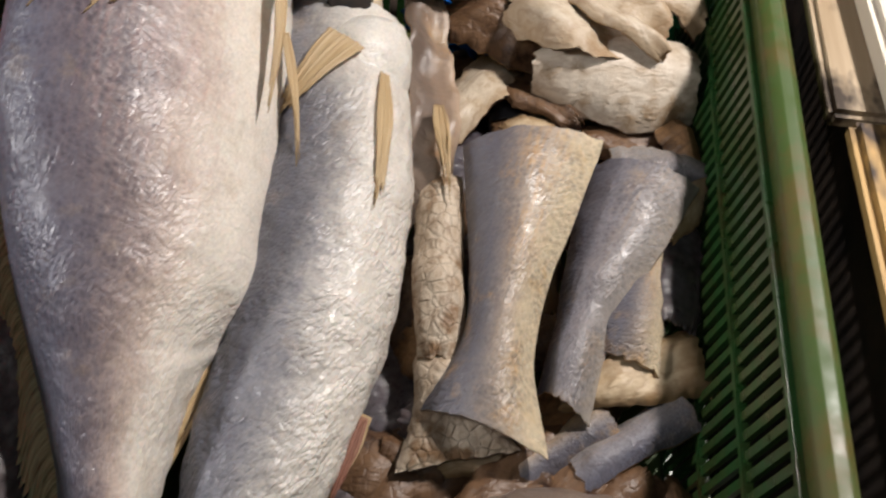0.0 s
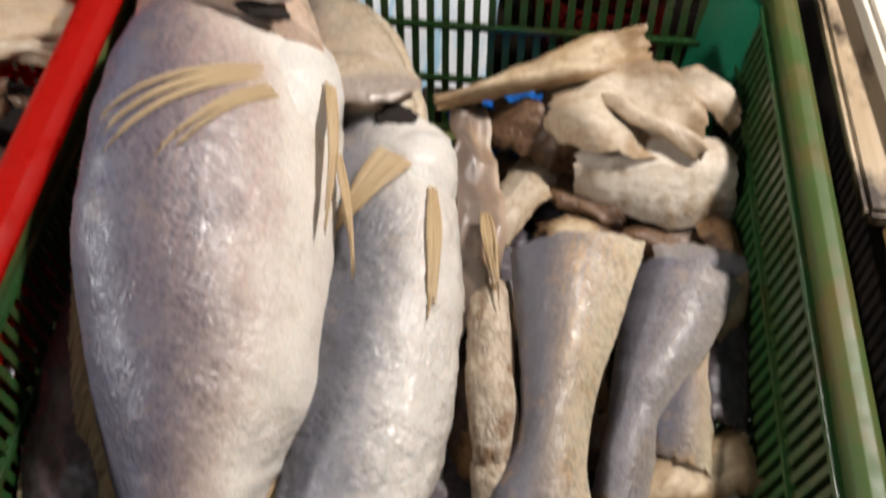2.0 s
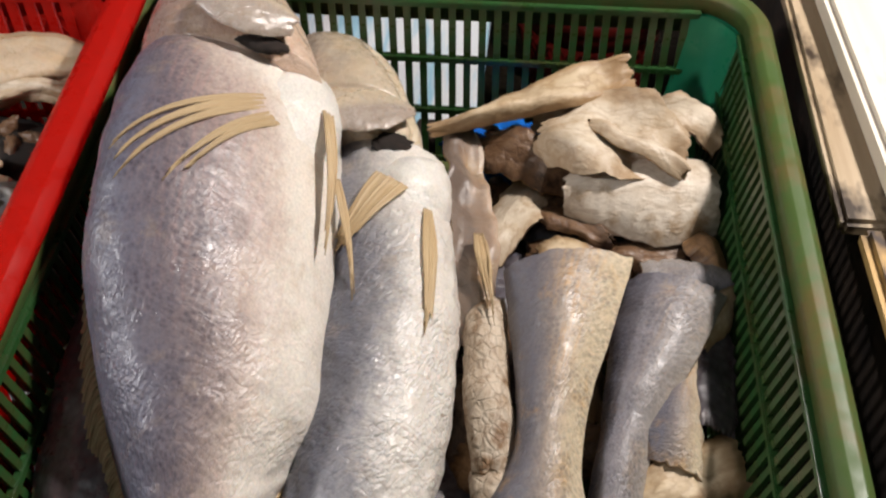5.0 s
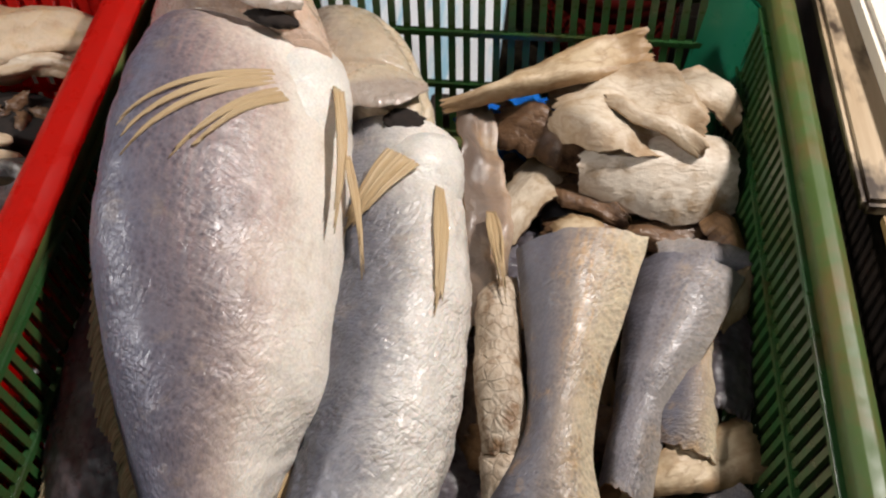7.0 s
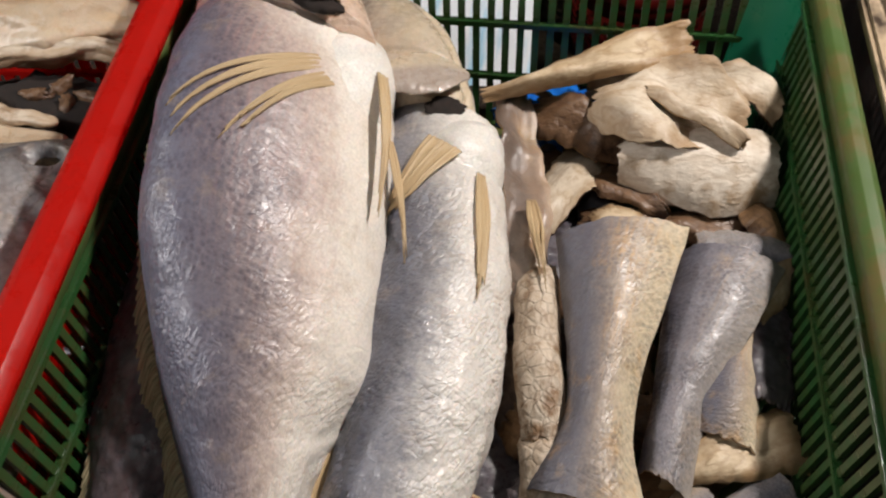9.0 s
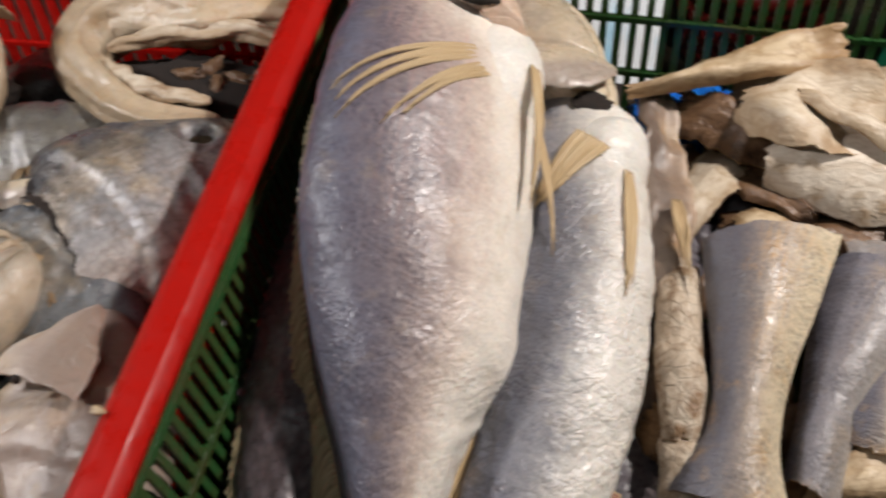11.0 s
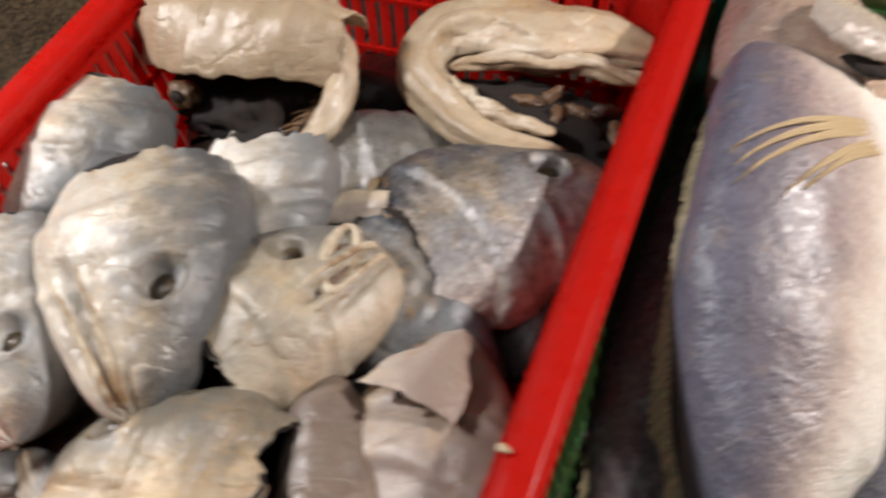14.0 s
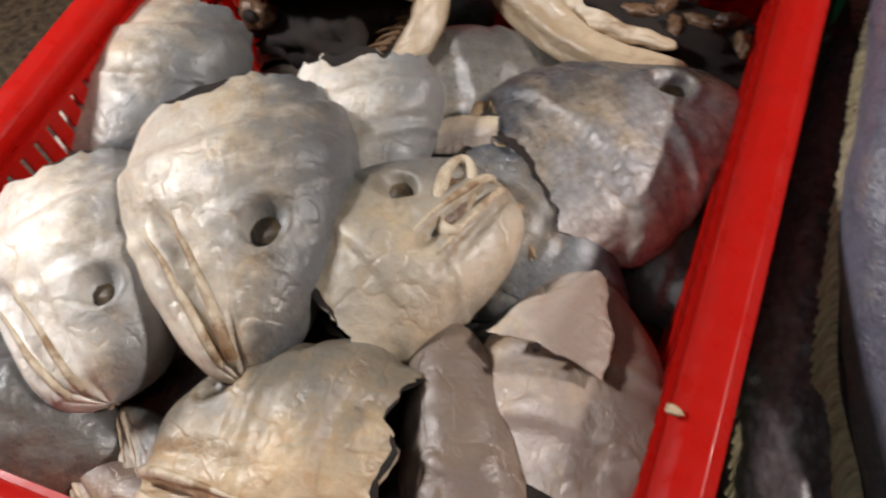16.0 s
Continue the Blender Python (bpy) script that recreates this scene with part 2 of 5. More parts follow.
def flesh(name, light, dark, brown, rough=0.5, crack=0.5, scale=45.0, border=0.0):
    """Dried flesh: cream, fibrous and creased, brown in the folds of its own colour patches."""
    m, nt, b = nodes_of(name)
    obj = coords(nt)
    n1 = noise_tex(nt, obj, scale, 7, 0.62)
    col = ramp(nt, n1, [(0.32, dark), (0.45, light), (0.52, light), (0.64, brown)])
    fib = noise_tex(nt, coords(nt, "Object", (0.25, 1.6, 1.6)), 150, 5, 0.65)
    col = mix(nt, col, brown, ramp(nt, fib, [(0.58, (0, 0, 0)), (0.85, (0.25, 0.25, 0.25))]))
    vor = add(nt, "ShaderNodeTexVoronoi", Scale=150.0, Randomness=1.0)
    vor.feature = "DISTANCE_TO_EDGE"
    nt.links.new(obj, vor.inputs["Vector"])
    cr = ramp(nt, vor.outputs["Distance"], [(0.0, (0, 0, 0)), (0.12, (1, 1, 1))])
    col = mix(nt, col, cr, min(1.0, 0.22 * crack), "MULTIPLY")
    if border:
        tc = nt.nodes.new("ShaderNodeTexCoord")
        sep = nt.nodes.new("ShaderNodeSeparateXYZ")
        nt.links.new(tc.outputs["UV"], sep.inputs[0])
        eu = value(nt, "ABSOLUTE", value(nt, "MULTIPLY_ADD", sep.outputs["X"], 2.0, -1.0))
        ev = value(nt, "ABSOLUTE", value(nt, "MULTIPLY_ADD", sep.outputs["Y"], 4.0, -1.24))
        rimmed = value(nt, "MULTIPLY_ADD", noise_tex(nt, obj, 60, 4, 0.6), 0.7, value(nt, "MAXIMUM", eu, ev))
        col = mix(nt, col, mix(nt, dark, brown, 0.35), grey(nt, value(nt, "MULTIPLY", rimmed, 0.6), (0.54, 0.0), (0.74, border)))
    ply = noise_tex(nt, coords(nt, "Object", (0.6, 1.3, 1.1)), 30, 4, 0.6)
    seam = grey(nt, ply, (0.42, 0.0), (0.47, 0.9), (0.50, 0.15), (0.56, 0.0), (0.60, 0.7), (0.63, 0.0))
    col = mix(nt, col, mix(nt, col, brown, 0.45), seam)
    nt.links.new(col, b.inputs["Base Color"])
    b.inputs["Roughness"].default_value = rough + 0.06
    b.inputs["Coat Weight"].default_value = 0.06
    b.inputs["Coat Roughness"].default_value = 0.25
    bump(nt, b, [(seam, 0.3, -0.0008), (ply, 0.5, 0.006), (fib, 0.3, 0.0010), (n1, 0.6, 0.004), (cr, min(1.0, 0.4 * crack), 0.0012)])
    return m


def fin_mat(name, a, c):
    m, nt, b = nodes_of(name)
    uv = coords(nt, "UV", (1.2, 46, 1))
    w = noise_tex(nt, uv, 1.0, 3)
    col = ramp(nt, w, [(0.32, c), (0.62, a)])
    nt.links.new(col, b.inputs["Base Color"])
    b.inputs["Roughness"].default_value = 0.45
    b.inputs["Alpha"].default_value = 0.68
    bump(nt, b, [(w, 0.5, 0.0005)])
    return m


def plastic(name, a, grime, grime_at=0.58, rough=0.3, glow=0.0):
    m, nt, b = nodes_of(name)
    obj = coords(nt)
    n = noise_tex(nt, obj, 22, 7, 0.7)
    col = mix(nt, a, grime, ramp(nt, n, [(grime_at, (0, 0, 0)), (grime_at + 0.22, (1, 1, 1))]))
    nt.links.new(col, b.inputs["Base Color"])
    fine = noise_tex(nt, obj, 240, 4)
    nt.links.new(ramp(nt, noise_tex(nt, obj, 60, 5), [(0.3, (rough - 0.1,) * 3), (0.7, (rough + 0.2,) * 3)]), b.inputs["Roughness"])
    bump(nt, b, [(fine, 0.15, 0.0004), (n, 0.2, 0.001)])
    if glow:
        tr = nt.nodes.new("ShaderNodeBsdfTranslucent")
        nt.links.new(col, tr.inputs["Color"])
        ms = nt.nodes.new("ShaderNodeMixShader")
        ms.inputs[0].default_value = glow
        nt.links.new(b.outputs[0], ms.inputs[1])
        nt.links.new(tr.outputs[0], ms.inputs[2])
        nt.links.new(ms.outputs[0], nt.nodes["Material Output"].inputs["Surface"])
    return m


def wood(name, a, c, knot, grain=(1.0, 0.06, 1.0), rough=0.6, knot_at=0.7):
    m, nt, b = nodes_of(name)
    g = noise_tex(nt, coords(nt, "Object", grain), 60, 6, 0.6)
    col = ramp(nt, g, [(0.3, c), (0.65, a)])
    k = noise_tex(nt, coords(nt, "Object", (1, 0.5, 1)), 26, 4, 0.6)
    col = mix(nt, col, knot, ramp(nt, k, [(knot_at - 0.06, (0, 0, 0)), (knot_at + 0.05, (1, 1, 1))]))
    nt.links.new(col, b.inputs["Base Color"])
    b.inputs["Roughness"].default_value = rough
    bump(nt, b, [(g, 0.3, 0.002)])
    return m


def plain(name, a, c, scale=30.0, rough=0.6, depth=0.003):
    m, nt, b = nodes_of(name)
    n = noise_tex(nt, coords(nt), scale, 7, 0.65)
    nt.links.new(ramp(nt, n, [(0.35, a), (0.65, c)]), b.inputs["Base Color"])
    b.inputs["Roughness"].default_value = rough
    bump(nt, b, [(n, 0.5, depth)])
    return m


M_FISH = scaled_skin("silver_fish_skin", [(0.0, (0.80, 0.74, 0.66)), (0.14, (0.77, 0.70, 0.62)), (0.19, (0.57, 0.465, 0.405)), (0.24, (0.33, 0.26, 0.245)), (0.295, (0.165, 0.14, 0.16)), (0.37, (0.155, 0.152, 0.20)), (0.72, (0.17, 0.17, 0.22))], (0.05, 0.04, 0.06), scale=0.0030, net=0.75, net_from=0.17, wrinkle_from=0.32, wrinkle=0.75, coat=0.07, rough=0.42, nape=0.08, dusk=0.03, tan=0.42)
M_FISH2 = scaled_skin("pale_fish_skin", [(0.0, (0.77, 0.72, 0.65)), (0.16, (0.73, 0.68, 0.62)), (0.215, (0.54, 0.505, 0.47)), (0.268, (0.29, 0.28, 0.29)), (0.33, (0.16, 0.162, 0.195)), (0.72, (0.13, 0.135, 0.17))], (0.11, 0.105, 0.14), size=(0.36, 0.26), scale=0.0028, net=0.6, net_from=0.18, pinks=0.0, wrinkle_from=-0.1, wrinkle=0.95, rough=0.36, tan=0.30, coat=0.18, nape=0.04)
# Same red plastic as the other baskets, with shade put into a darker copy.
M_SHADED_RED = plastic("shaded_red_plastic", (0.22, 0.012, 0.010), (0.10, 0.01, 0.008), 0.5, 0.4)
M_DARKFISH = skin("dark_fish_skin", (0.17, 0.14, 0.145), (0.125, 0.10, 0.105), (0.10, 0.085, 0.10), (0.11, 0.07, 0.05), scales=0.9, scale_size=230.0)
H = dict(speck=0.3, wrinkle=0.65, coat=0.2, dents=0.3, patch=0.72, fleck=(0.07, 0.06, 0.05), rings=0.3, grain=0.3, creases=0.15, stops=(0.14, 0.23, 0.29, 0.39))
M_HEADSKIN = skin("fish_head_skin", (0.62, 0.55, 0.50), (0.30, 0.29, 0.295), (0.05, 0.058, 0.072), (0.27, 0.17, 0.09), scales=0.6, scale_size=210.0, stain_at=0.66, rough=0.34, metal=0.08, **H)
M_HEADBLUE = skin("bluish_grey_head_skin", (0.30, 0.30, 0.30), (0.17, 0.185, 0.20), (0.07, 0.08, 0.095), (0.18, 0.13, 0.08), scales=0.2, stain_at=0.68, rough=0.36, **H)
M_HEADPALE = skin("pale_fish_head_skin", (0.80, 0.70, 0.57), (0.56, 0.50, 0.42), (0.10, 0.105, 0.11), (0.38, 0.24, 0.11), scales=0.06, stain_at=0.61, rough=0.44, **H)
M_HEADCREAM = skin("dull_cream_head_skin", (0.58, 0.49, 0.37), (0.36, 0.31, 0.24), (0.10, 0.10, 0.095), (0.34, 0.21, 0.09), scales=0.06, stain_at=0.60, rough=0.44, **H)
M_HEADWHITE = skin("white_fish_head_skin", (0.92, 0.86, 0.78), (0.78, 0.71, 0.62), (0.20, 0.20, 0.20), (0.46, 0.33, 0.18), scales=0.04, stain_at=0.64, rough=0.44, **H)
M_GILLPLATE = skin("pinkish_gill_plate", (0.54, 0.46, 0.39), (0.38, 0.30, 0.255), (0.28, 0.21, 0.17), (0.42, 0.27, 0.13), scales=0.04, stain_at=0.62, rough=0.44, **H)
# Dull brown skin, darkened further to put shade between heaped heads.
M_HEADDARK = skin("brown_head_skin_shaded", (0.24, 0.205, 0.16), (0.14, 0.13, 0.11), (0.06, 0.066, 0.07), (0.15, 0.09, 0.04), scales=0.3, coat=0.5, grain=0.4)
M_HEADPINK = skin("pink_fish_head_skin", (0.50, 0.37, 0.27), (0.29, 0.205, 0.15), (0.17, 0.125, 0.10), (0.38, 0.21, 0.09), scales=0.1, stain_at=0.61, rough=0.44, **H)
M_HEADYELLOW = skin("yellowish_fish_head_skin", (0.80, 0.62, 0.40), (0.56, 0.43, 0.27), (0.15, 0.13, 0.10), (0.55, 0.30, 0.10), scales=0.12, stain_at=0.56, rough=0.44, **H)
M_TAIL = scaled_skin("tail_piece_skin", [(0.0, (0.72, 0.60, 0.42)), (0.12, (0.64, 0.53, 0.37)), (0.22, (0.46, 0.37, 0.28)), (0.33, (0.25, 0.21, 0.19)), (0.42, (0.13, 0.125, 0.15)), (0.62, (0.12, 0.12, 0.15))], (0.10, 0.085, 0.085), stain=(0.50, 0.29, 0.10), size=(0.165, 0.12), scale=0.0027, net=0.62, net_from=-0.03, pink=(0.55, 0.30, 0.09), pinks=1.0, wrinkle_from=-0.2, wrinkle=0.7, tan=0.65, rough=0.46, coat=0.1)
M_GREYTAIL = scaled_skin("grey_tail_piece_skin", [(0.0, (0.42, 0.36, 0.30)), (0.12, (0.30, 0.27, 0.25)), (0.30, (0.24, 0.22, 0.23)), (0.50, (0.15, 0.15, 0.19)), (0.62, (0.14, 0.14, 0.18))], (0.06, 0.055, 0.07), size=(0.148, 0.11), scale=0.0027, net=0.65, net_from=0.05, pink=(0.4, 0.26, 0.12), pinks=0.5, wrinkle_from=-0.2, wrinkle=0.7, tan=0.45, rough=0.46, coat=0.1)
M_FACE = skin("pink_brown_face_skin", (0.66, 0.50, 0.39), (0.55, 0.39, 0.30), (0.32, 0.225, 0.20), (0.50, 0.31, 0.15), scales=0.1, stain_at=0.62, rough=0.30, **dict(H, patch=0.35))
M_TRANSLUCENT = skin("glassy_gill_cover", (0.68, 0.57, 0.42), (0.58, 0.48, 0.36), (0.40, 0.33, 0.28), (0.50, 0.34, 0.15), scales=0.05, rough=0.28, **dict(H, patch=0.3, coat=0.45))
M_CREAM = skin("cream_head_skin", (0.64, 0.52, 0.38), (0.53, 0.41, 0.28), (0.38, 0.28, 0.18), (0.44, 0.26, 0.11), scales=0.03, stain_at=0.56, rough=0.42, **dict(H, patch=0.45, rings=0.3, coat=0.25))
M_WHITESKIN = scaled_skin("white_chest_skin", [(0.0, (0.80, 0.76, 0.70)), (0.5, (0.79, 0.75, 0.69)), (1.0, (0.76, 0.71, 0.65))], (0.6, 0.55, 0.5), size=(0.1, 0.2), net=0.0, pinks=0.0, wrinkle_from=-0.2, wrinkle=0.6, tan=0.15, rough=0.42)
M_CRACKED = flesh("cracked_pale_flesh", (0.60, 0.50, 0.385), (0.46, 0.35, 0.24), (0.24, 0.14, 0.07), crack=1.1, scale=60.0)
M_ORANGE = flesh("orange_brown_flesh", (0.27, 0.15, 0.068), (0.15, 0.075, 0.03), (0.07, 0.032, 0.013), crack=0.2, scale=40.0)
M_NAVY = plastic("dark_blue_plastic", (0.008, 0.012, 0.05), (0.02, 0.03, 0.09), 0.5, 0.3)
M_LIP = flesh("cream_lips", (0.58, 0.49, 0.36), (0.42, 0.32, 0.21), (0.26, 0.16, 0.08), crack=0.1)
M_FLESH = flesh("dried_flesh", (0.56, 0.44, 0.29), (0.36, 0.235, 0.115), (0.22, 0.12, 0.05), crack=0.1, scale=24.0, border=0.8)
M_PALEFLESH = flesh("pale_dried_flesh", (0.62, 0.53, 0.41), (0.46, 0.34, 0.21), (0.28, 0.165, 0.08), crack=0.2, scale=22.0, border=0.7)
M_WHITEFLESH = flesh("white_dried_flesh", (0.66, 0.575, 0.47), (0.54, 0.44, 0.33), (0.36, 0.25, 0.15), crack=0.05, scale=40.0)
M_BROWNFLESH = flesh("brown_dried_flesh", (0.17, 0.095, 0.05), (0.075, 0.036, 0.018), (0.04, 0.018, 0.01), rough=0.35)
# Brown inside flesh taken near-black, so openings look shaded whatever light reaches them.
M_CAVITY_SHADE = plain("shaded_cavity_flesh", (0.006, 0.004, 0.003), (0.020, 0.011, 0.007), 60, 0.9, 0.002)
M_FIN = fin_mat("fin_rays", (0.70, 0.54, 0.32), (0.50, 0.33, 0.16))
M_FINRED = fin_mat("reddish_fin_root", (0.36, 0.17, 0.12), (0.24, 0.10, 0.07))
M_FINDARK = fin_mat("dark_fin_rays", (0.62, 0.53, 0.33), (0.16, 0.12, 0.06))
M_GILLCOMB = fin_mat("brown_gill_comb", (0.36, 0.20, 0.085), (0.12, 0.055, 0.02))
M_EYE = plain("dried_eye", (0.016, 0.012, 0.008), (0.10, 0.07, 0.04), 130, 0.35, 0.001)
M_GREEN = plastic("green_plastic", (0.062, 0.105, 0.026), (0.13, 0.09, 0.028), 0.44, 0.46)
M_TEAL = plastic("clean_green_plastic", (0.02, 0.24, 0.12), (0.08, 0.13, 0.05), 0.6, 0.3, 0.2)
M_RED = plastic("red_plastic", (0.76, 0.022, 0.014), (0.58, 0.018, 0.012), 0.58, 0.28, 0.6)
# Slats and bars take a darker green than the rim.
M_SLATGREEN = plastic("slat_green_plastic", (0.022, 0.075, 0.020), (0.055, 0.045, 0.014), 0.46)
M_PLANK = wood("stained_plank", (0.54, 0.43, 0.30), (0.34, 0.24, 0.14), (0.04, 0.025, 0.015), knot_at=0.57, rough=0.42)
M_RAW = wood("yellow_plank", (0.55, 0.35, 0.13), (0.32, 0.18, 0.06), (0.04, 0.022, 0.014), knot_at=0.58)
M_WHITEWOOD = wood("white_plank", (0.80, 0.74, 0.64), (0.70, 0.62, 0.50), (0.5, 0.42, 0.33), knot_at=0.74)
M_FLOOR = plain("dark_wet_concrete", (0.03, 0.024, 0.016), (0.11, 0.085, 0.055), 60, 0.45, 0.006)
M_COUNTER = plain("damp_speckled_concrete", (0.02, 0.014, 0.009), (0.12, 0.08, 0.045), 150, 0.45, 0.003)
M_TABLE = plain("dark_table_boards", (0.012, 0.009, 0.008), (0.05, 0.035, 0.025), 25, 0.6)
M_BLACK = plastic("black_rubber", (0.012, 0.011, 0.012), (0.03, 0.025, 0.02), 0.6, 0.4)
M_WALL = plain("dim_painted_wall", (0.16, 0.14, 0.12), (0.22, 0.2, 0.17), 5, 0.8)
M_BLUE = plastic("blue_plastic_bag", (0.01, 0.12, 0.50), (0.02, 0.2, 0.6), 0.5, 0.25)


def board_mat():
    m, nt, b = nodes_of("white_board_blue_streaks")
    s = noise_tex(nt, coords(nt, "Object", (1.0, 0.12, 1.0)), 34, 4)
    nt.links.new(ramp(nt, s, [(0.50, (0.70, 0.74, 0.76)), (0.62, (0.32, 0.55, 0.68))]), b.inputs["Base Color"])
    b.inputs["Roughness"].default_value = 0.4
    return m


M_BOARD = board_mat()


# ---- mesh helpers ----
def mesh(name, verts, faces, mat, parent=None, label="", uvs=None, smooth=True):
    me = bpy.data.meshes.new(name)
    me.from_pydata([tuple(v) for v in verts], [], faces)
    if uvs is not None:
        lay = me.uv_layers.new(name="UVMap")
        idx = np.zeros(len(me.loops), dtype=np.int32)
        me.loops.foreach_get("vertex_index", idx)
        lay.data.foreach_set("uv", np.asarray(uvs, dtype=np.float32)[idx].ravel())
    me.polygons.foreach_set("use_smooth", [smooth] * len(me.polygons))
    me.materials.append(mat)
    me.update()
    ob = new(name, me)
    ob.parent = parent
    if label:
        ob["label"] = label
    return ob


def part(name, bm, mat, parent, label="", smooth=False):
    me = bpy.data.meshes.new(name)
    bm.normal_update()
    bm.to_mesh(me)
    bm.free()
    me.polygons.foreach_set("use_smooth", [smooth] * len(me.polygons))
    me.materials.append(mat)
    ob = new(name, me)
    ob.parent = parent
    if label:
        ob["label"] = label
    return ob


def box_bm(x0, x1, y0, y1, z0, z1, bevel=0.0):
    bm = bmesh.new()
    bmesh.ops.create_cube(bm, size=1)
    for v in bm.verts:
        v.co = Vector(((x0 + x1) / 2 + v.co.x * (x1 - x0), (y0 + y1) / 2 + v.co.y * (y1 - y0), (z0 + z1) / 2 + v.co.z * (z1 - z0)))
    if bevel:
        bmesh.ops.bevel(bm, geom=bm.edges[:], offset=bevel, segments=2, affect="EDGES")
    return bm


def thing(name, label, category, at=None, group="", kind=""):
    ob = new(name)
    if at is not None:
        ob.matrix_world = at
    return tagged(ob, label, category, group, kind)


def curve_at(stops, u):
    """Smooth value at u through (u, value) stops."""
    us = [s[0] for s in stops]
    if u <= us[0]:
        return stops[0][1]
    if u >= us[-1]:
        return stops[-1][1]
    i = max(k for k in range(len(us)) if us[k] <= u)
    i = min(i, len(us) - 2)

    def slope(k):
        a, b = max(k - 1, 0), min(k + 1, len(us) - 1)
        return (stops[b][1] - stops[a][1]) / (us[b] - us[a])
    h = us[i + 1] - us[i]
    s = (u - us[i]) / h
    p, q, m0, m1 = stops[i][1], stops[i + 1][1], slope(i) * h, slope(i + 1) * h
    return (2 * s**3 - 3 * s**2 + 1) * p + (s**3 - 2 * s**2 + s) * m0 + (3 * s**2 - 2 * s**3) * q + (s**3 - s**2) * m1


def tube(nu, nv, at, cap=True):
    """Verts, faces and uvs of a closed tube; at(u, v) gives the place."""
    verts, uvs, faces = [], [], []
    for i in range(nu + 1):
        for j in range(nv):
            u, v = i / nu, j / nv
            verts.append(at(u, v))
            uvs.append((u, v))
    for i in range(nu):
        for j in range(nv):
            a, b = i * nv + j, i * nv + (j + 1) % nv
            faces.append((a, b, b + nv, a + nv))
    if cap:
        faces.append(tuple(range(nv - 1, -1, -1)))
        faces.append(tuple(nu * nv + j for j in range(nv)))
    return verts, faces, uvs


def fbm(p, s, octaves=4):
    return noise.fractal(Vector(p) * s, 0.6, 2.1, octaves)


def axes(f, d):
    """A turn whose x runs along f and whose z leans towards d."""
    f = Vector(f).normalized()
    d = Vector(d)
    d = (d - f * d.dot(f)).normalized()
    y = d.cross(f)
    return Matrix((f, y, d)).transposed()


def placed(loc, f, d):
    return Matrix.Translation(loc) @ axes(f, d).to_4x4()


# ---- fish ----
def fish_body(name, parent, mat, xc, half, zc, up, down, y0, y1, seed, label="", nu=200, nv=96, grooves=(), relief=0.0004, roll=((0, 0.0), (1, 0.0))):
    """A fish on its side along y: centre line xc, half width, centre height, rise and depth, each as stops over u from head to tail."""
    def at(u, turn):
        v = turn - 0.25
        a = 2 * math.pi * v
        w, c = curve_at(half, u), math.cos(a)
        s = math.sin(a)
        x = curve_at(xc, u) + w * math.copysign(abs(c) ** 0.92, c)
        y = y0 + (y1 - y0) * u
        z = curve_at(zc, u) + (curve_at(up, u) if s > 0 else curve_at(down, u)) * math.copysign(abs(s) ** 0.9, s) - curve_at(roll, u) * c
        k = fbm((x + seed, y, z), 16, 2) * 0.0022 + fbm((x + seed + 0.35 * y, y * 0.55 - 0.3 * x, z), 85, 3) * relief
        for u0, v0, u1, v1, wide, deep in grooves:
            du, dv = u1 - u0, v1 - v0
            q = max(0.0, min(1.0, ((u - u0) * du + (v - v0) * dv) / (du * du + dv * dv)))
            k -= deep * math.exp(-(((u - u0 - q * du) ** 2 + (v - v0 - q * dv) ** 2) / wide ** 2))
        k += 0.0004 * math.sin(26 * u + 9 * fbm((x, y, z + seed), 18, 2)) * max(0, c)
        return (x + k * c, y, z + k * s)
    v, f, uv = tube(nu, nv, at)
    mesh(name, v, f, mat, parent, label, [(p, q - 0.25) for p, q in uv])

    def height(x, y):
        u = max(0.0, min(1.0, (y - y0) / (y1 - y0)))
        c = max(-0.97, min(0.97, (x - curve_at(xc, u)) / curve_at(half, u)))
        s = math.sqrt(1 - min(0.999, abs(c) ** (2 / 0.92)))
        return curve_at(zc, u) + curve_at(up, u) * s ** 0.9 - curve_at(roll, u) * c
    return height


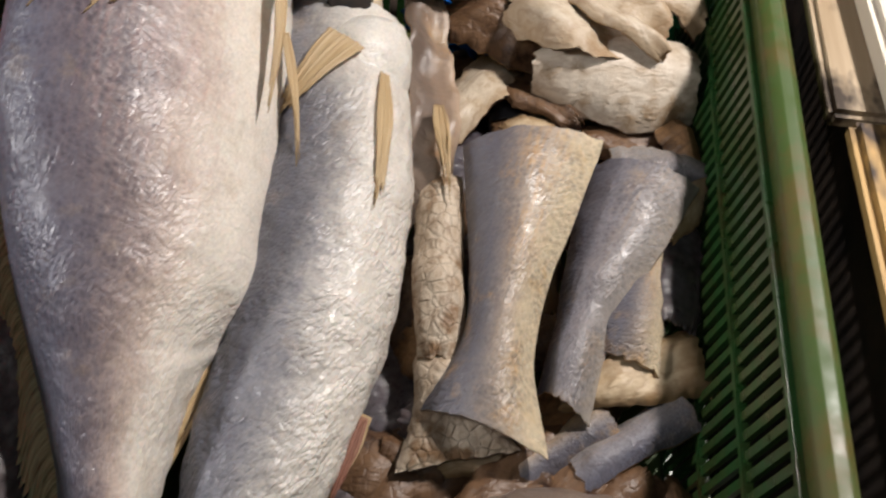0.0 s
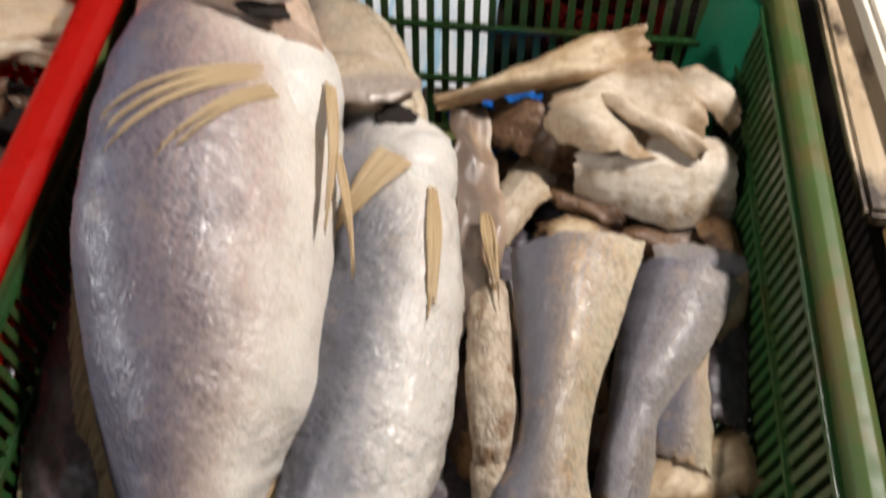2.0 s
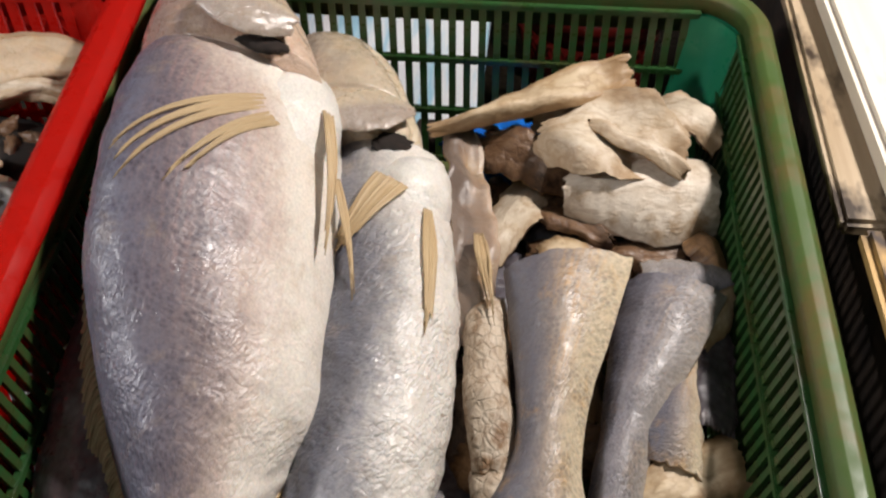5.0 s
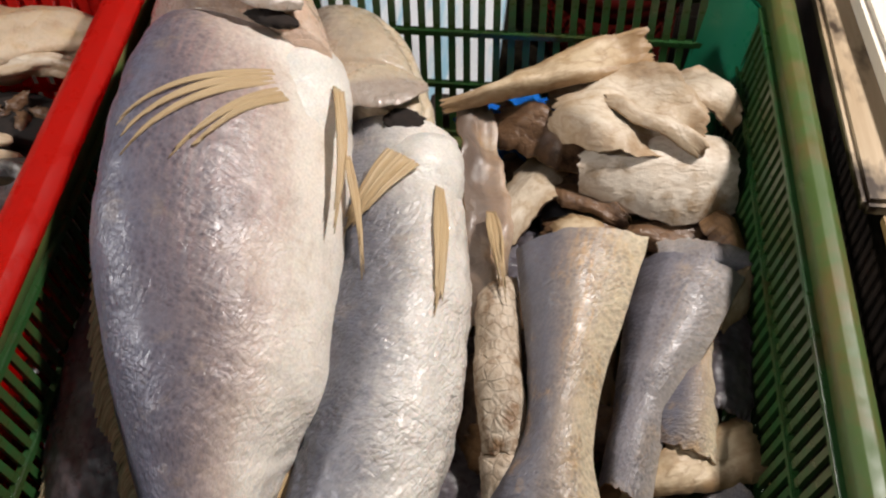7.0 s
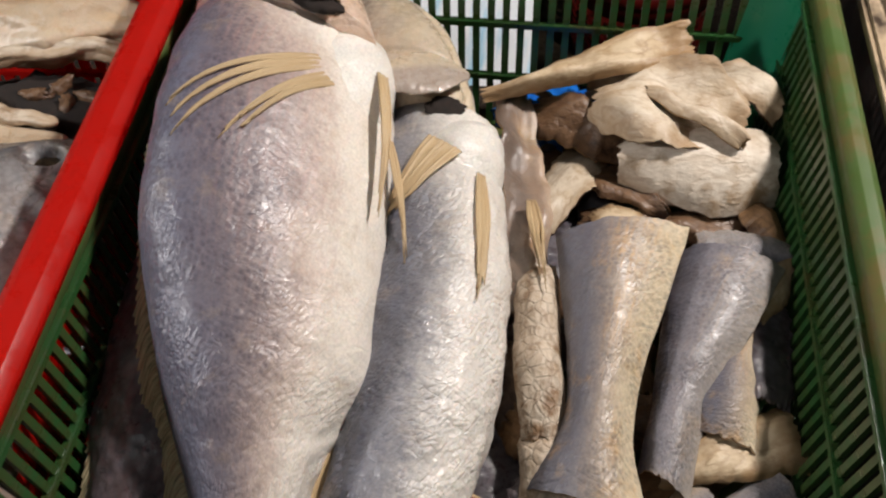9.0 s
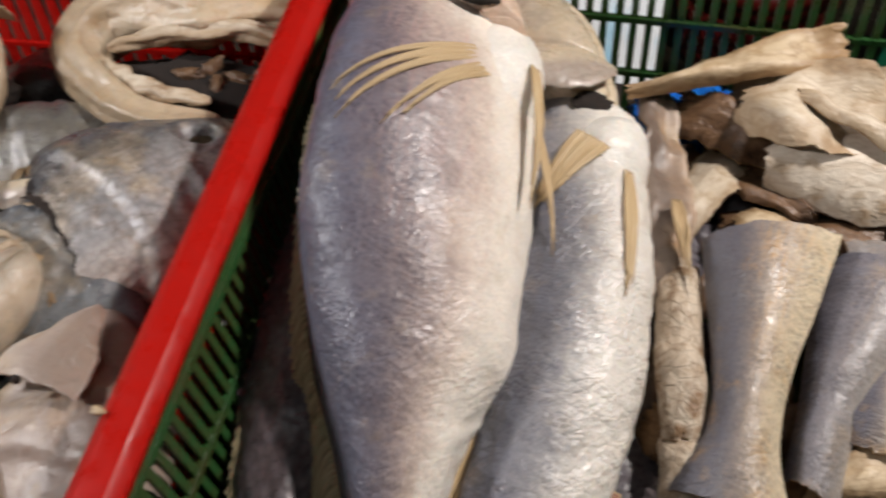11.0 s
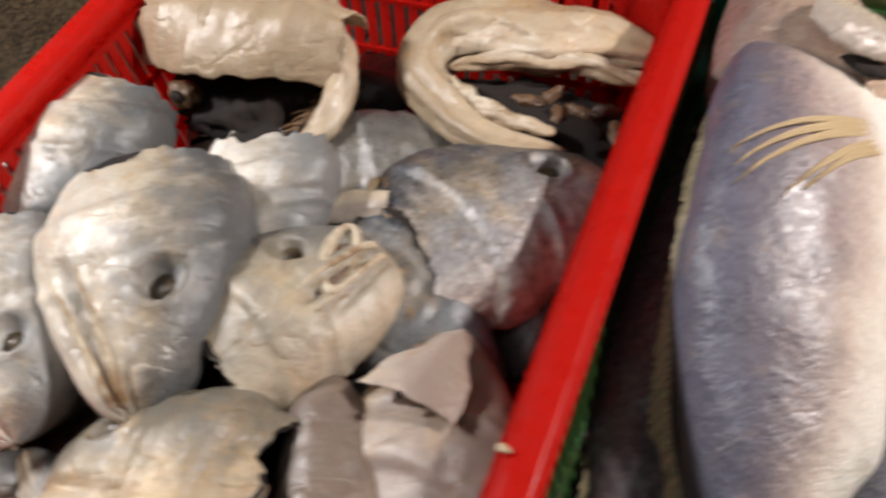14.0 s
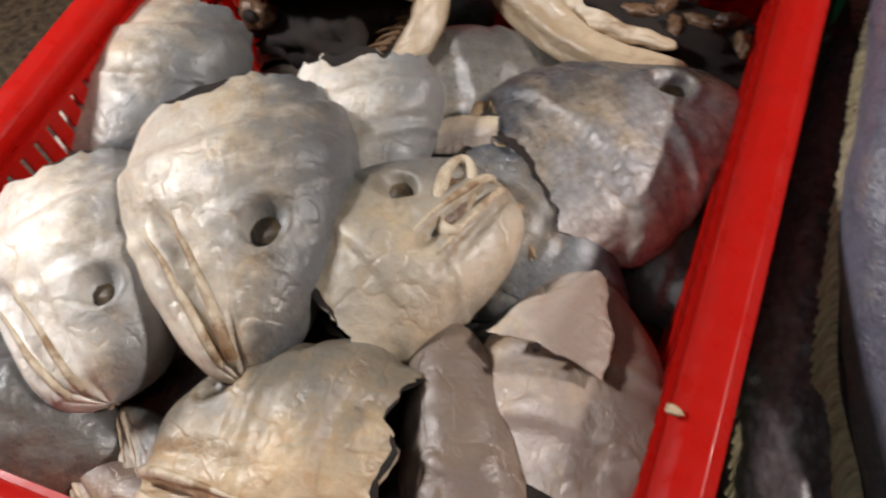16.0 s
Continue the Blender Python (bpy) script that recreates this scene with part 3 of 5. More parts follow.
def fin(name, parent, mat, root, tip, w0, w1, up=(0, 0, 1), lift=0.006, rays=9, label="", jag=0.05, drape=None, web=0.5, taper=0.7):
    """A dried fin: a fan of tapering rays from root to tip on a thin shrunken membrane."""
    root, tip = Vector(root), Vector(tip)
    d = tip - root
    L = d.length
    m = axes(d, up)
    verts, uvs, faces = [], [], []
    rnd = random.Random(int(abs(root.x * 7919 + root.y * 104729) * 100))
    count = rays + 3
    cut = [rnd.uniform(0, 0.12 + jag) for _ in range(count)]
    bow = [rnd.uniform(-0.12, 0.12) * w1 for _ in range(count)]

    def place(x, y, z):
        p = root + m @ Vector((x, y, z + lift * math.sin(min(1, x / L) * math.pi)))
        if drape:
            p.z = drape(p.x, p.y) + 0.0012 + z + lift * 0.4 * math.sin(min(1, x / L) * math.pi)
        return p
    n, k = 22, count * 4
    for side in (1, -1):
        for i in range(n + 1):
            for j in range(k + 1):
                u, v = i / n, j / k
                r = min(count - 1, int(v * count))
                gap = abs(2 * (v * count - r) - 1) if j < k else 1.0
                end = (1.0 - 0.45 * abs(v - 0.45) ** 1.1 - cut[r] * (1 - gap)) * (1 - web * gap)
                leaf = (w0 + (w1 - w0) * min(1.0, u / 0.55)) * (1 - taper * max(0.0, (u - 0.3) / 0.7) ** 1.3)
                y = (v - 0.5) * leaf + bow[r] * (1 - gap) * u * u
                z = (0.0007 * (1 - gap) * (1.1 - u) + 0.0003) * side + 0.0006 * math.sin(r * 2.3) * (1 - gap)
                verts.append(place(L * u * end, y, z))
                uvs.append((u, v))
    o = (n + 1) * (k + 1)
    for i in range(n):
        for j in range(k):
            a = i * (k + 1) + j
            faces.append((a, a + k + 1, a + k + 2, a + 1))
            faces.append((o + a, o + a + 1, o + a + k + 2, o + a + k + 1))
    ring = [i * (k + 1) for i in range(n + 1)] + [n * (k + 1) + j for j in range(1, k + 1)] + [i * (k + 1) + k for i in range(n - 1, -1, -1)] + [j for j in range(k - 1, 0, -1)]
    for a, c in zip(ring, ring[1:] + ring[:1]):
        faces.append((a, o + a, o + c, c))
    return mesh(name, verts, faces, mat, parent, label, uvs)


def fringe(name, parent, mat, path, widths, rays, seed, out=(-1, 0, -0.25), label=""):
    """A long low fin: slanting rays on a membrane along an edge; path holds (u, x, y, z), widths (u, height)."""
    out = Vector(out).normalized()
    n, k = rays * 4, 6
    verts, uvs, faces = [], [], []
    for side in (1, -1):
        for i in range(n + 1):
            u = i / n
            p = Vector([curve_at([(q[0], q[c]) for q in path], u) for c in (1, 2, 3)])
            q = Vector([curve_at([(q[0], q[c]) for q in path], min(1.0, u + 0.02)) for c in (1, 2, 3)])
            along = (q - p).normalized() if u < 0.98 else along
            phase = math.cos(2 * math.pi * i / 4)
            w = curve_at(widths, u) * (1 + 0.30 * fbm((u * 30, seed, 0), 1.0, 3)) * (0.9 + 0.1 * phase)
            for j in range(k + 1):
                t = j / k
                lift = 0.0005 * phase * (1 - 0.5 * t) + side * 0.0003 + 0.0022 * t * fbm((u * 9, seed, 3.0), 1.0, 2)
                verts.append(p + out * (w * t) + along * (w * 1.1 * t * t + 0.3 * w * t) + Vector((0, 0, lift)))
                uvs.append((t, u * rays / 14 - 0.02 * t))
    o = (n + 1) * (k + 1)
    for i in range(n):
        for j in range(k):
            a = i * (k + 1) + j
            faces.append((a, a + k + 1, a + k + 2, a + 1))
            faces.append((o + a, o + a + 1, o + a + k + 2, o + a + k + 1))
    return mesh(name, verts, faces, mat, parent, label, uvs)


def band(name, parent, mat, path, seed, label="", folds=5, depth=0.12, n=90, k=40):
    """A thick fold of skin along a bent line; path holds (u, x, y, z, half width, half height)."""
    def at(u):
        return [curve_at([(p[0], p[c]) for p in path], u) for c in range(1, 6)]

    def place(u, v):
        x, y, z, w, h = at(u)
        a, c = at(max(0.0, u - 0.02)), at(min(1.0, u + 0.02))
        d = Vector((c[0] - a[0], c[1] - a[1], 0)).normalized()
        side = Vector((-d.y, d.x, 0))
        end = math.sqrt(max(0.0, 1 - max(0.0, 1 - u / 0.05) ** 2)) * math.sqrt(max(0.0, 1 - max(0.0, (u - 0.93) / 0.07) ** 2))
        ang = 2 * math.pi * v
        wave = math.sin(folds * ang + 5 * fbm((u * 3 + seed, 0.3, seed), 1.0, 2))
        r = (1 + depth * wave + 0.16 * fbm((u * 3 + seed, math.cos(ang), math.sin(ang)), 1.0, 4)) * (0.12 + 0.88 * end)
        wob = 0.35 * w * fbm((u * 4 + seed, seed, 1.7), 1.0, 2)
        return Vector((x, y, z)) + side * (r * w * math.cos(ang) + wob) + Vector((0, 0, r * h * math.sin(ang)))
    verts, faces, uvs = tube(n, k, place)
    return mesh(name, verts, faces, mat, parent, label, uvs)


def blob(name, parent, mat, at, radii, seed=0.0, rough=0.12, f=(1, 0, 0), d=(0, 0, 1), n=32, label="", detail=9.0):
    """A lumpy rounded form."""
    m = axes(f, d)
    verts, faces, uvs = tube(n, n, lambda u, v: (math.sin(math.pi * (0.001 + 0.998 * u)) * math.cos(2 * math.pi * v), math.sin(math.pi * (0.001 + 0.998 * u)) * math.sin(2 * math.pi * v), -math.cos(math.pi * u)))
    out = []
    for p in verts:
        k = 1 + rough * fbm((p[0] + seed, p[1], p[2]), detail / 6, 4)
        q = Vector((p[2] * radii[0], p[0] * radii[1], p[1] * radii[2])) * k
        out.append(Vector(at) + m @ q)
    return mesh(name, out, faces, mat, parent, label, uvs)


HEAD_H = [(0, 0.90), (0.2, 1.0), (0.45, 0.93), (0.68, 0.72), (0.86, 0.46), (0.96, 0.25), (1, 0.06)]
HEAD_W = [(0, 0.85), (0.22, 1.0), (0.5, 0.93), (0.75, 0.66), (0.92, 0.40), (1, 0.06)]


BLUNT_H = [(0, 0.92), (0.2, 1.0), (0.5, 0.97), (0.72, 0.84), (0.88, 0.63), (0.96, 0.42), (1, 0.08)]
BLUNT_W = [(0, 0.85), (0.22, 1.0), (0.5, 0.95), (0.75, 0.75), (0.92, 0.52), (1, 0.08)]


def fish_head(label, loc, f, d, size, mat, seed, eye=(0.66, 0.42), mouth=-0.32, rag=0.05, blunt=False, open_neck=0.85, inner=None, eyes=True):
    """A cut fish head: snout along f, crown towards d; size is length, height and width. loc is the middle of the head."""
    L, H, W = size
    PH, PW = (BLUNT_H, BLUNT_W) if blunt else (HEAD_H, HEAD_W)
    top = thing("fishhead", label, "fish head", placed(Vector(loc) - axes(f, d) @ Vector((L * 0.5, 0, 0)), f, d), "fish heads in the red basket")

    def at(u, v):
        a = 2 * math.pi * v
        c, s = math.cos(a), math.sin(a)
        h, w = H / 2 * curve_at(PH, u), W / 2 * curve_at(PW, u)
        x = L * u
        y, z = w * math.copysign(abs(c) ** 0.85, c), h * math.copysign(abs(s) ** 0.95, s) - 0.10 * H * u * u
        n = Vector((0, c, s))
        lat = math.atan2(s, abs(c))
        k = 0.0016 * fbm((x + seed, y, z), 22, 2) + 0.00025 * fbm((x + seed, y, z), 110, 2)
        # gill cover edges and cheek ridge
        g1 = u - (0.16 + 0.10 * math.cos(lat * 1.4 + 0.3))
        g2 = u - (0.40 + 0.08 * math.cos(lat * 1.5 + 0.2))
        k += 0.042 * H * (1 / (1 + math.exp(-g1 * 90)) - 1) + 0.016 * H * (1 / (1 + math.exp(g2 * 80))) + 0.014 * H * math.exp(-((g2 - 0.09) / 0.03) ** 2)
        k -= 0.012 * H * math.exp(-((lat - 0.55 + 0.5 * u) / 0.10) ** 2) * (1 if u < 0.62 else 0)
        if u < 0.5:
            k += 0.0014 * H * (1 - 2 * u) * math.sin(70 * u + 5 * math.cos(lat * 1.4) + 3 * fbm((x + seed, y, z), 20, 2))
        # mouth
        if u > 0.42:
            m = lat - (mouth - 0.55 * (1 - u))
            deep = min(1, (u - 0.42) / 0.12)
            k -= 0.095 * H * deep * math.exp(-(m / 0.07) ** 2)
            k -= 0.030 * H * deep * (math.exp(-((m - 0.38) / 0.06) ** 2) + math.exp(-((m + 0.36) / 0.06) ** 2))
        # eye socket
        e = math.hypot((u - eye[0]) * L, (lat - eye[1]) * H * 0.40) / (0.098 * H)
        if eyes:
            k += 0.014 * H * math.exp(-((e - 1.15) / 0.25) ** 2) - 0.095 * H * math.exp(-(e / 0.85) ** 6)
        x += 0.6 * rag * L * max(0, 1 - u / 0.2) * fbm((seed, math.cos(a) * 2, math.sin(a) * 2), 1.6, 3)
        return (x, y + n.y * k, z + n.z * k)
    v, fc, uv = tube(84, 96, at, False)
    nv = 96
    ang = [abs(((j / nv) * 2 * math.pi - math.pi / 2 + math.pi) % (2 * math.pi) - math.pi) / math.pi for j in range(nv)]
    uv = [(p[0], 0.50 - 0.5 * ang[i % nv]) for i, p in enumerate(uv)]
    fc.append(tuple(84 * nv + j for j in range(nv)))
    mesh("skin", v, fc, mat, top, uvs=uv)

    def hollow(u, v):
        a = 2 * math.pi * v
        t = min(1, u * 1.6)
        sh = (0.95 - 0.16 * t) * (1 if u < 0.62 else max(0.02, 1 - ((u - 0.62) / 0.38) ** 2 * 0.98))
        k = 1 + 0.10 * u * fbm((seed + math.cos(a), math.sin(a), u * 3), 2.5, 4)
        x = 0.62 * L * u * open_neck + 0.6 * rag * L * max(0, 1 - u / 0.2) * fbm((seed, math.cos(a) * 2, math.sin(a) * 2), 1.6, 3)
        return (x, W / 2 * 0.85 * sh * k * math.cos(a), H / 2 * 0.87 * sh * k * math.sin(a))
    v, fc, uv = tube(24, 48, hollow, False)
    mesh("neck_cut", v, [q[::-1] for q in fc], inner or M_CAVITY_SHADE, top, "dried flesh inside the cut, coloured near-black for shade", uv)
    # lips, carried round the snout
    for name, shift, thick in (("upper_lip", 0.17, 0.026), ("lower_lip", -0.17, 0.024)) if mouth > -9 else ():
        path = []
        for i in range(41):
            s = i / 40 * 2 - 1
            u = 0.985 - 0.50 * abs(s) ** 1.3
            lat = mouth - 0.55 * (1 - u) + shift
            a = lat if s > 0 else math.pi - lat
            blend = min(1, abs(s) / 0.12)
            a = math.pi / 2 * (1 - blend) * (1 if a > 0 else -1) + a * blend if blend < 1 else a
            if blend < 1:
                continue
            p = Vector(at(u, (a / (2 * math.pi)) % 1.0))
            path.append((p, thick * H * (1 - 0.75 * abs(s) ** 2)))
        ring = []
        vv, ff = [], []
        for i, (p, r) in enumerate(path):
            t = (path[min(i + 1, len(path) - 1)][0] - path[max(i - 1, 0)][0]).normalized()
            n1 = t.cross(Vector((0, 0, 1))).normalized()
            n2 = n1.cross(t)
            for k in range(8):
                g = 2 * math.pi * k / 8
                vv.append(p + n1 * (r * math.cos(g)) + n2 * (r * math.sin(g)))
        for i in range(len(path) - 1):
            for k in range(8):
                c0, c1 = i * 8 + k, i * 8 + (k + 1) % 8
                ff.append((c0, c1, c1 + 8, c0 + 8))
        mesh(name, vv, ff, M_LIP, top)
    for side in (1, -1) if eyes else ():
        h, w = H / 2 * curve_at(PH, eye[0]), W / 2 * curve_at(PW, eye[0])
        p = (eye[0] * L, side * (w * math.cos(eye[1]) ** 0.85 - 0.082 * H), h * math.sin(eye[1]) - 0.10 * H * eye[0] ** 2)
        blob("eye", top, M_EYE, p, (0.066 * H, 0.026 * H, 0.066 * H), seed, 0.15, n=16, label="sunken dark dried eye")
    return top


def dried_sheet(name, label, loc, f, d, L, widths, mat, arch=0.01, bend=0.0, thick=0.006, ragged=0.1, ripple=0.004, seed=0.0, under=None, group="dried fish pieces", category="dried fish", sway=0.0, fold=0.0, curl=0.0, slant=0.0, cut=0.0):
    """A torn or cut piece of dried fish: length along f, arched across, bent along, with frayed edges."""
    m = placed(loc, f, d)
    top = tagged(new(name), label, category, group)
    top.matrix_world = m
    n, k = 56, 40
    st = [(i / (len(widths) - 1), w) for i, w in enumerate(widths)]
    verts, uvs, faces = [], [], []
    for side in (1, -1):
        for i in range(n + 1):
            for j in range(k + 1):
                u, v = i / n, j / k
                s = 2 * v - 1
                w = curve_at(st, u) * 0.5 * (1 + ragged * fbm((seed, u * 4, s > 0), 1.2, 3))
                endw = 1 + ragged * 0.5 * fbm((seed + 5, s * 2, u > 0.5), 1.5, 4) * (abs(u - 0.5) * 2) ** 4
                x = (u - 0.5) * L * endw + slant * s * u + cut * s * (1 - u)
                y = s * w + sway * math.sin(u * math.pi) * L
                z = arch * (1 - s * s) + bend * (4 * u * (1 - u)) + ripple * fbm((x * 26 + seed, y * 20, seed), 1.0, 2)
                z += fold * math.sin(3.2 * s + 5 * u + seed) * (0.4 + 0.6 * abs(s)) + curl * (abs(s) ** 3) * math.sin(4 * u + seed * 1.7)
                edge = 1 - max(abs(s), abs(2 * u - 1)) ** 6
                z += side * thick * 0.5 * (0.25 + 0.75 * edge) + 0.0003 * fbm((x + seed, y, side), 110, 3)
                verts.append((x, y, z))
                uvs.append((u, 0.56 - 0.5 * v))
    o = (n + 1) * (k + 1)
    for i in range(n):
        for j in range(k):
            a = i * (k + 1) + j
            faces.append((a, a + k + 1, a + k + 2, a + 1))
            faces.append((o + a, o + a + 1, o + a + k + 2, o + a + k + 1))
    ring = [i * (k + 1) for i in range(n + 1)] + [n * (k + 1) + j for j in range(1, k + 1)] + [i * (k + 1) + k for i in range(n - 1, -1, -1)] + [j for j in range(k - 1, 0, -1)]
    for a, b in zip(ring, ring[1:] + ring[:1]):
        faces.append((a, o + a, o + b, b))
    if under is None:
        mesh("flesh", verts, faces, mat, top, uvs=uvs)
    else:
        up_faces = [q for q in faces if all(i < o for i in q)]
        low = [q for q in faces if not all(i < o for i in q)]
        mesh("skin", verts, up_faces, mat, top, uvs=uvs)
        mesh("flesh", verts, low, under, top, uvs=uvs)
    return top


# ---- room, ground, table ----
def slab(name, dims, mat, label="", bevel=0.0, category="", kind="structure"):
    ob = part(name, box_bm(*dims, bevel), mat, None)
    return tagged(ob, label, category or name.split("_")[0], kind=kind)


slab("ground", (-6, 6, -6, 6, -0.1, 0.0), M_FLOOR, "dark damp market floor")
slab("wall_north", (-6, 6, 6, 6.2, 0, 3.2), M_WALL, "dim painted market wall")
slab("wall_south", (-6, 6, -6.2, -6, 0, 3.2), M_WALL, "dim painted market wall")
slab("wall_east", (6, 6.2, -6.2, 6.2, 0, 3.2), M_WALL, "dim painted market wall")
slab("wall_west", (-6.2, -6, -6.2, 6.2, 0, 3.2), M_WALL, "dim painted market wall")
slab("ceiling", (-6.2, 6.2, -6.2, 6.2, 3.2, 3.3), M_WALL, "dim market ceiling")

TABLE_Z = 0.79
slab("counter", (-1.8, -0.66, -0.8, 1.6, 0.70, 0.775), M_COUNTER, "dark damp speckled concrete counter", 0.004)
table = thing("market_table", "dark worn wooden market table under the baskets", "table")
for i in range(8):
    x0 = -0.64 + i * 0.125
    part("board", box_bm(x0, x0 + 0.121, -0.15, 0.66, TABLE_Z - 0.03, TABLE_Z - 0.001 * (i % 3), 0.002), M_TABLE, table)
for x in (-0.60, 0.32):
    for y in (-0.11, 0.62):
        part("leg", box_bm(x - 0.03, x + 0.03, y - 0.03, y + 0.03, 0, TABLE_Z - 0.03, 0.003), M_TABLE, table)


# ---- baskets ----
def ring_path(hx, hy, r, n=10):
    pts = []
    for cx, cy, a0 in ((hx - r, hy - r, 0), (-hx + r, hy - r, 90), (-hx + r, -hy + r, 180), (hx - r, -hy + r, 270)):
        for i in range(n + 1):
            a = radians(a0 + 90 * i / n)
            pts.append((cx + r * math.cos(a), cy + r * math.sin(a), math.cos(a), math.sin(a)))
    return pts


def sweep(name, path, profile, mat, parent, label="", wobble=0.0):
    """A closed profile of (outward, z) pairs carried round a closed path."""
    n, k = len(path), len(profile)
    verts, faces = [], []
    for i, (x, y, nx, ny) in enumerate(path):
        for o, z in profile:
            verts.append((x + nx * o, y + ny * o, z))
    for i in range(n):
        for j in range(k):
            a, b = i * k + j, ((i + 1) % n) * k + j
            a2, b2 = i * k + (j + 1) % k, ((i + 1) % n) * k + (j + 1) % k
            faces.append((a, b, b2, a2))
    return mesh(name, verts, faces, mat, parent, label)


def basket(label, at, hx, hy, top, bottom, mat, corner_mat, pitch, rows, rim_w, r=0.045, taper=0.018, corner=0.04, skew=0.0, flare=0.0, lip=0.022, fill=0.36, band=0.015, side_pitch=0.0, side_fill=0.0, slat_mat=None):
    """A plastic crate basket: rolled rim, slatted walls with cross bars, solid corners and a slatted base."""
    b = thing("plastic_basket", label, "basket", at)

    def bent(x, y):
        return x + skew * (hy - y) * max(0.0, 0.5 - x / (2 * hx)) + flare * (hy - y) * max(0.0, 0.5 + x / (2 * hx))
    ix, iy = hx - rim_w, hy - rim_w
    rim = [(0.0012, top - 0.006), (0.0008, top - 0.0052), (-0.0035, top - 0.0005), (-0.0042, top), (-0.0050, top), (-rim_w * 0.66, top), (-rim_w * 0.66 - 0.0008, top - 0.0002), (-rim_w + 0.0005, top - 0.0042), (-rim_w, top - 0.005), (-rim_w - 0.0001, top - 0.006), (-rim_w - 0.001, top - band - 0.001), (-rim_w + 0.0025, top - band - 0.001), (-rim_w + 0.004, top - 0.004), (-0.004, top - 0.004), (-0.0025, top - lip), (0.0005, top - lip)]
    sweep("rim", [(bent(x, y), y, nx, ny) for x, y, nx, ny in ring_path(hx, hy, r)], rim, mat, b)
    z1, z0 = top - band, bottom + 0.008
    t = 0.003

    def wall_x(z):
        return taper * (z1 - z) / (z1 - z0)
    # four solid corners
    for sx in (1, -1):
        for sy in (1, -1):
            verts, faces = [], []
            for zi in range(9):
                z = z1 + (z0 - z1) * zi / 8
                q = wall_x(z)
                for off in (0, t):
                    for i in range(13):
                        a = radians(90 * i / 12)
                        rr = r - rim_w * 0.6 - off
                        cx, cy = ix - q - rr - off, iy - q - rr - off
                        px, py = cx + rr * math.cos(a), cy + rr * math.sin(a)
                        if i == 0:
                            py -= corner - rr
                        if i == 12:
                            px -= corner - rr
                        verts.append((bent(sx * px, sy * py), sy * py, z))
            for zi in range(8):
                for i in range(12):
                    a = zi * 26 + i
                    faces.append((a, a + 1, a + 27, a + 26))
                    faces.append((a + 13, a + 39, a + 40, a + 14))
                for i in (0, 12):
                    a = zi * 26 + i
                    faces.append((a, a + 26, a + 39, a + 13))
            mesh("corner_panel", verts, faces, corner_mat, b)
    # slats, one mesh for all
    h = z1 - z0
    slat_meshes = []
    for p, q in ((pitch, fill), (side_pitch or pitch, side_fill or fill)):
        sl = box_bm(-p * q / 2, p * q / 2, -t / 2, t / 2, -h, 0, 0.0)
        slat_mesh = bpy.data.meshes.new("slat")
        sl.to_mesh(slat_mesh)
        sl.free()
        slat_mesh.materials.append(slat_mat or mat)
        slat_meshes.append(slat_mesh)
    lean = math.degrees(math.atan2(taper, h))
    for side in range(4):
        half, depth = (ix, iy) if side % 2 == 0 else (iy, ix)
        run = half - corner
        n = int(2 * run / (pitch if side % 2 == 0 else side_pitch or pitch))
        for i in range(n):
            s = -run + (i + 0.5) * 2 * run / n
            ob = new("slat", slat_meshes[side % 2])
            ob.parent = b
            m = pose(0, 0, 0, 0, 0, side * 90) @ pose(s, depth - 0.002, z1, 0, 0, 0) @ pose(0, 0, 0, -lean, 0, 0)
            m.translation.x = bent(m.translation.x, m.translation.y)
            ob.matrix_local = m
        for k in range(rows + 1):
            z = z1 - 0.001 - (h - 0.004) * k / rows
            q = wall_x(z)
            bb = box_bm(-run - 0.004, run + 0.004, -0.0026, 0.0022, z - 0.0026, z + 0.0026, 0.0006)
            bmesh.ops.transform(bb, matrix=pose(0, 0, 0, 0, 0, side * 90) @ pose(0, depth - 0.002 - q, 0), verts=bb.verts)
            for v in bb.verts:
                v.co.x = bent(v.co.x, v.co.y)
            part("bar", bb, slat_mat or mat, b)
    base = part("base", box_bm(-ix + taper + skew * hy, ix - taper, -iy + taper, iy - taper, bottom, bottom + 0.008, 0.002), mat, b)
    return b


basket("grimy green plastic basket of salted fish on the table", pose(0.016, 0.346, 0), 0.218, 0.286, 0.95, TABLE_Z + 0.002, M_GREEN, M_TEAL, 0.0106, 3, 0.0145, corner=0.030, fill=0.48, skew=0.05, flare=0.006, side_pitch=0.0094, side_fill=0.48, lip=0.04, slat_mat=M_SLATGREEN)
basket("bright red plastic basket full of fish heads on the table", pose(-0.3785, 0.326, 0, 0, 0, 4.0), 0.2125, 0.274, 0.965, TABLE_Z + 0.002, M_RED, M_RED, 0.0125, 3, 0.023, corner=0.034, lip=0.012, fill=0.6, band=0.018, side_pitch=0.0125, side_fill=0.72)

# ---- salted fish in the green basket ----
def keep_part(piece, name, top, label=""):
    """Turns a single-mesh piece into a part of top, where it lies."""
    ob, m = piece.children[0], piece.matrix_world.copy()
    bpy.data.objects.remove(piece)
    ob.name, ob.parent, ob.matrix_world = name, top, m
    if label:
        ob["label"] = label
    return ob


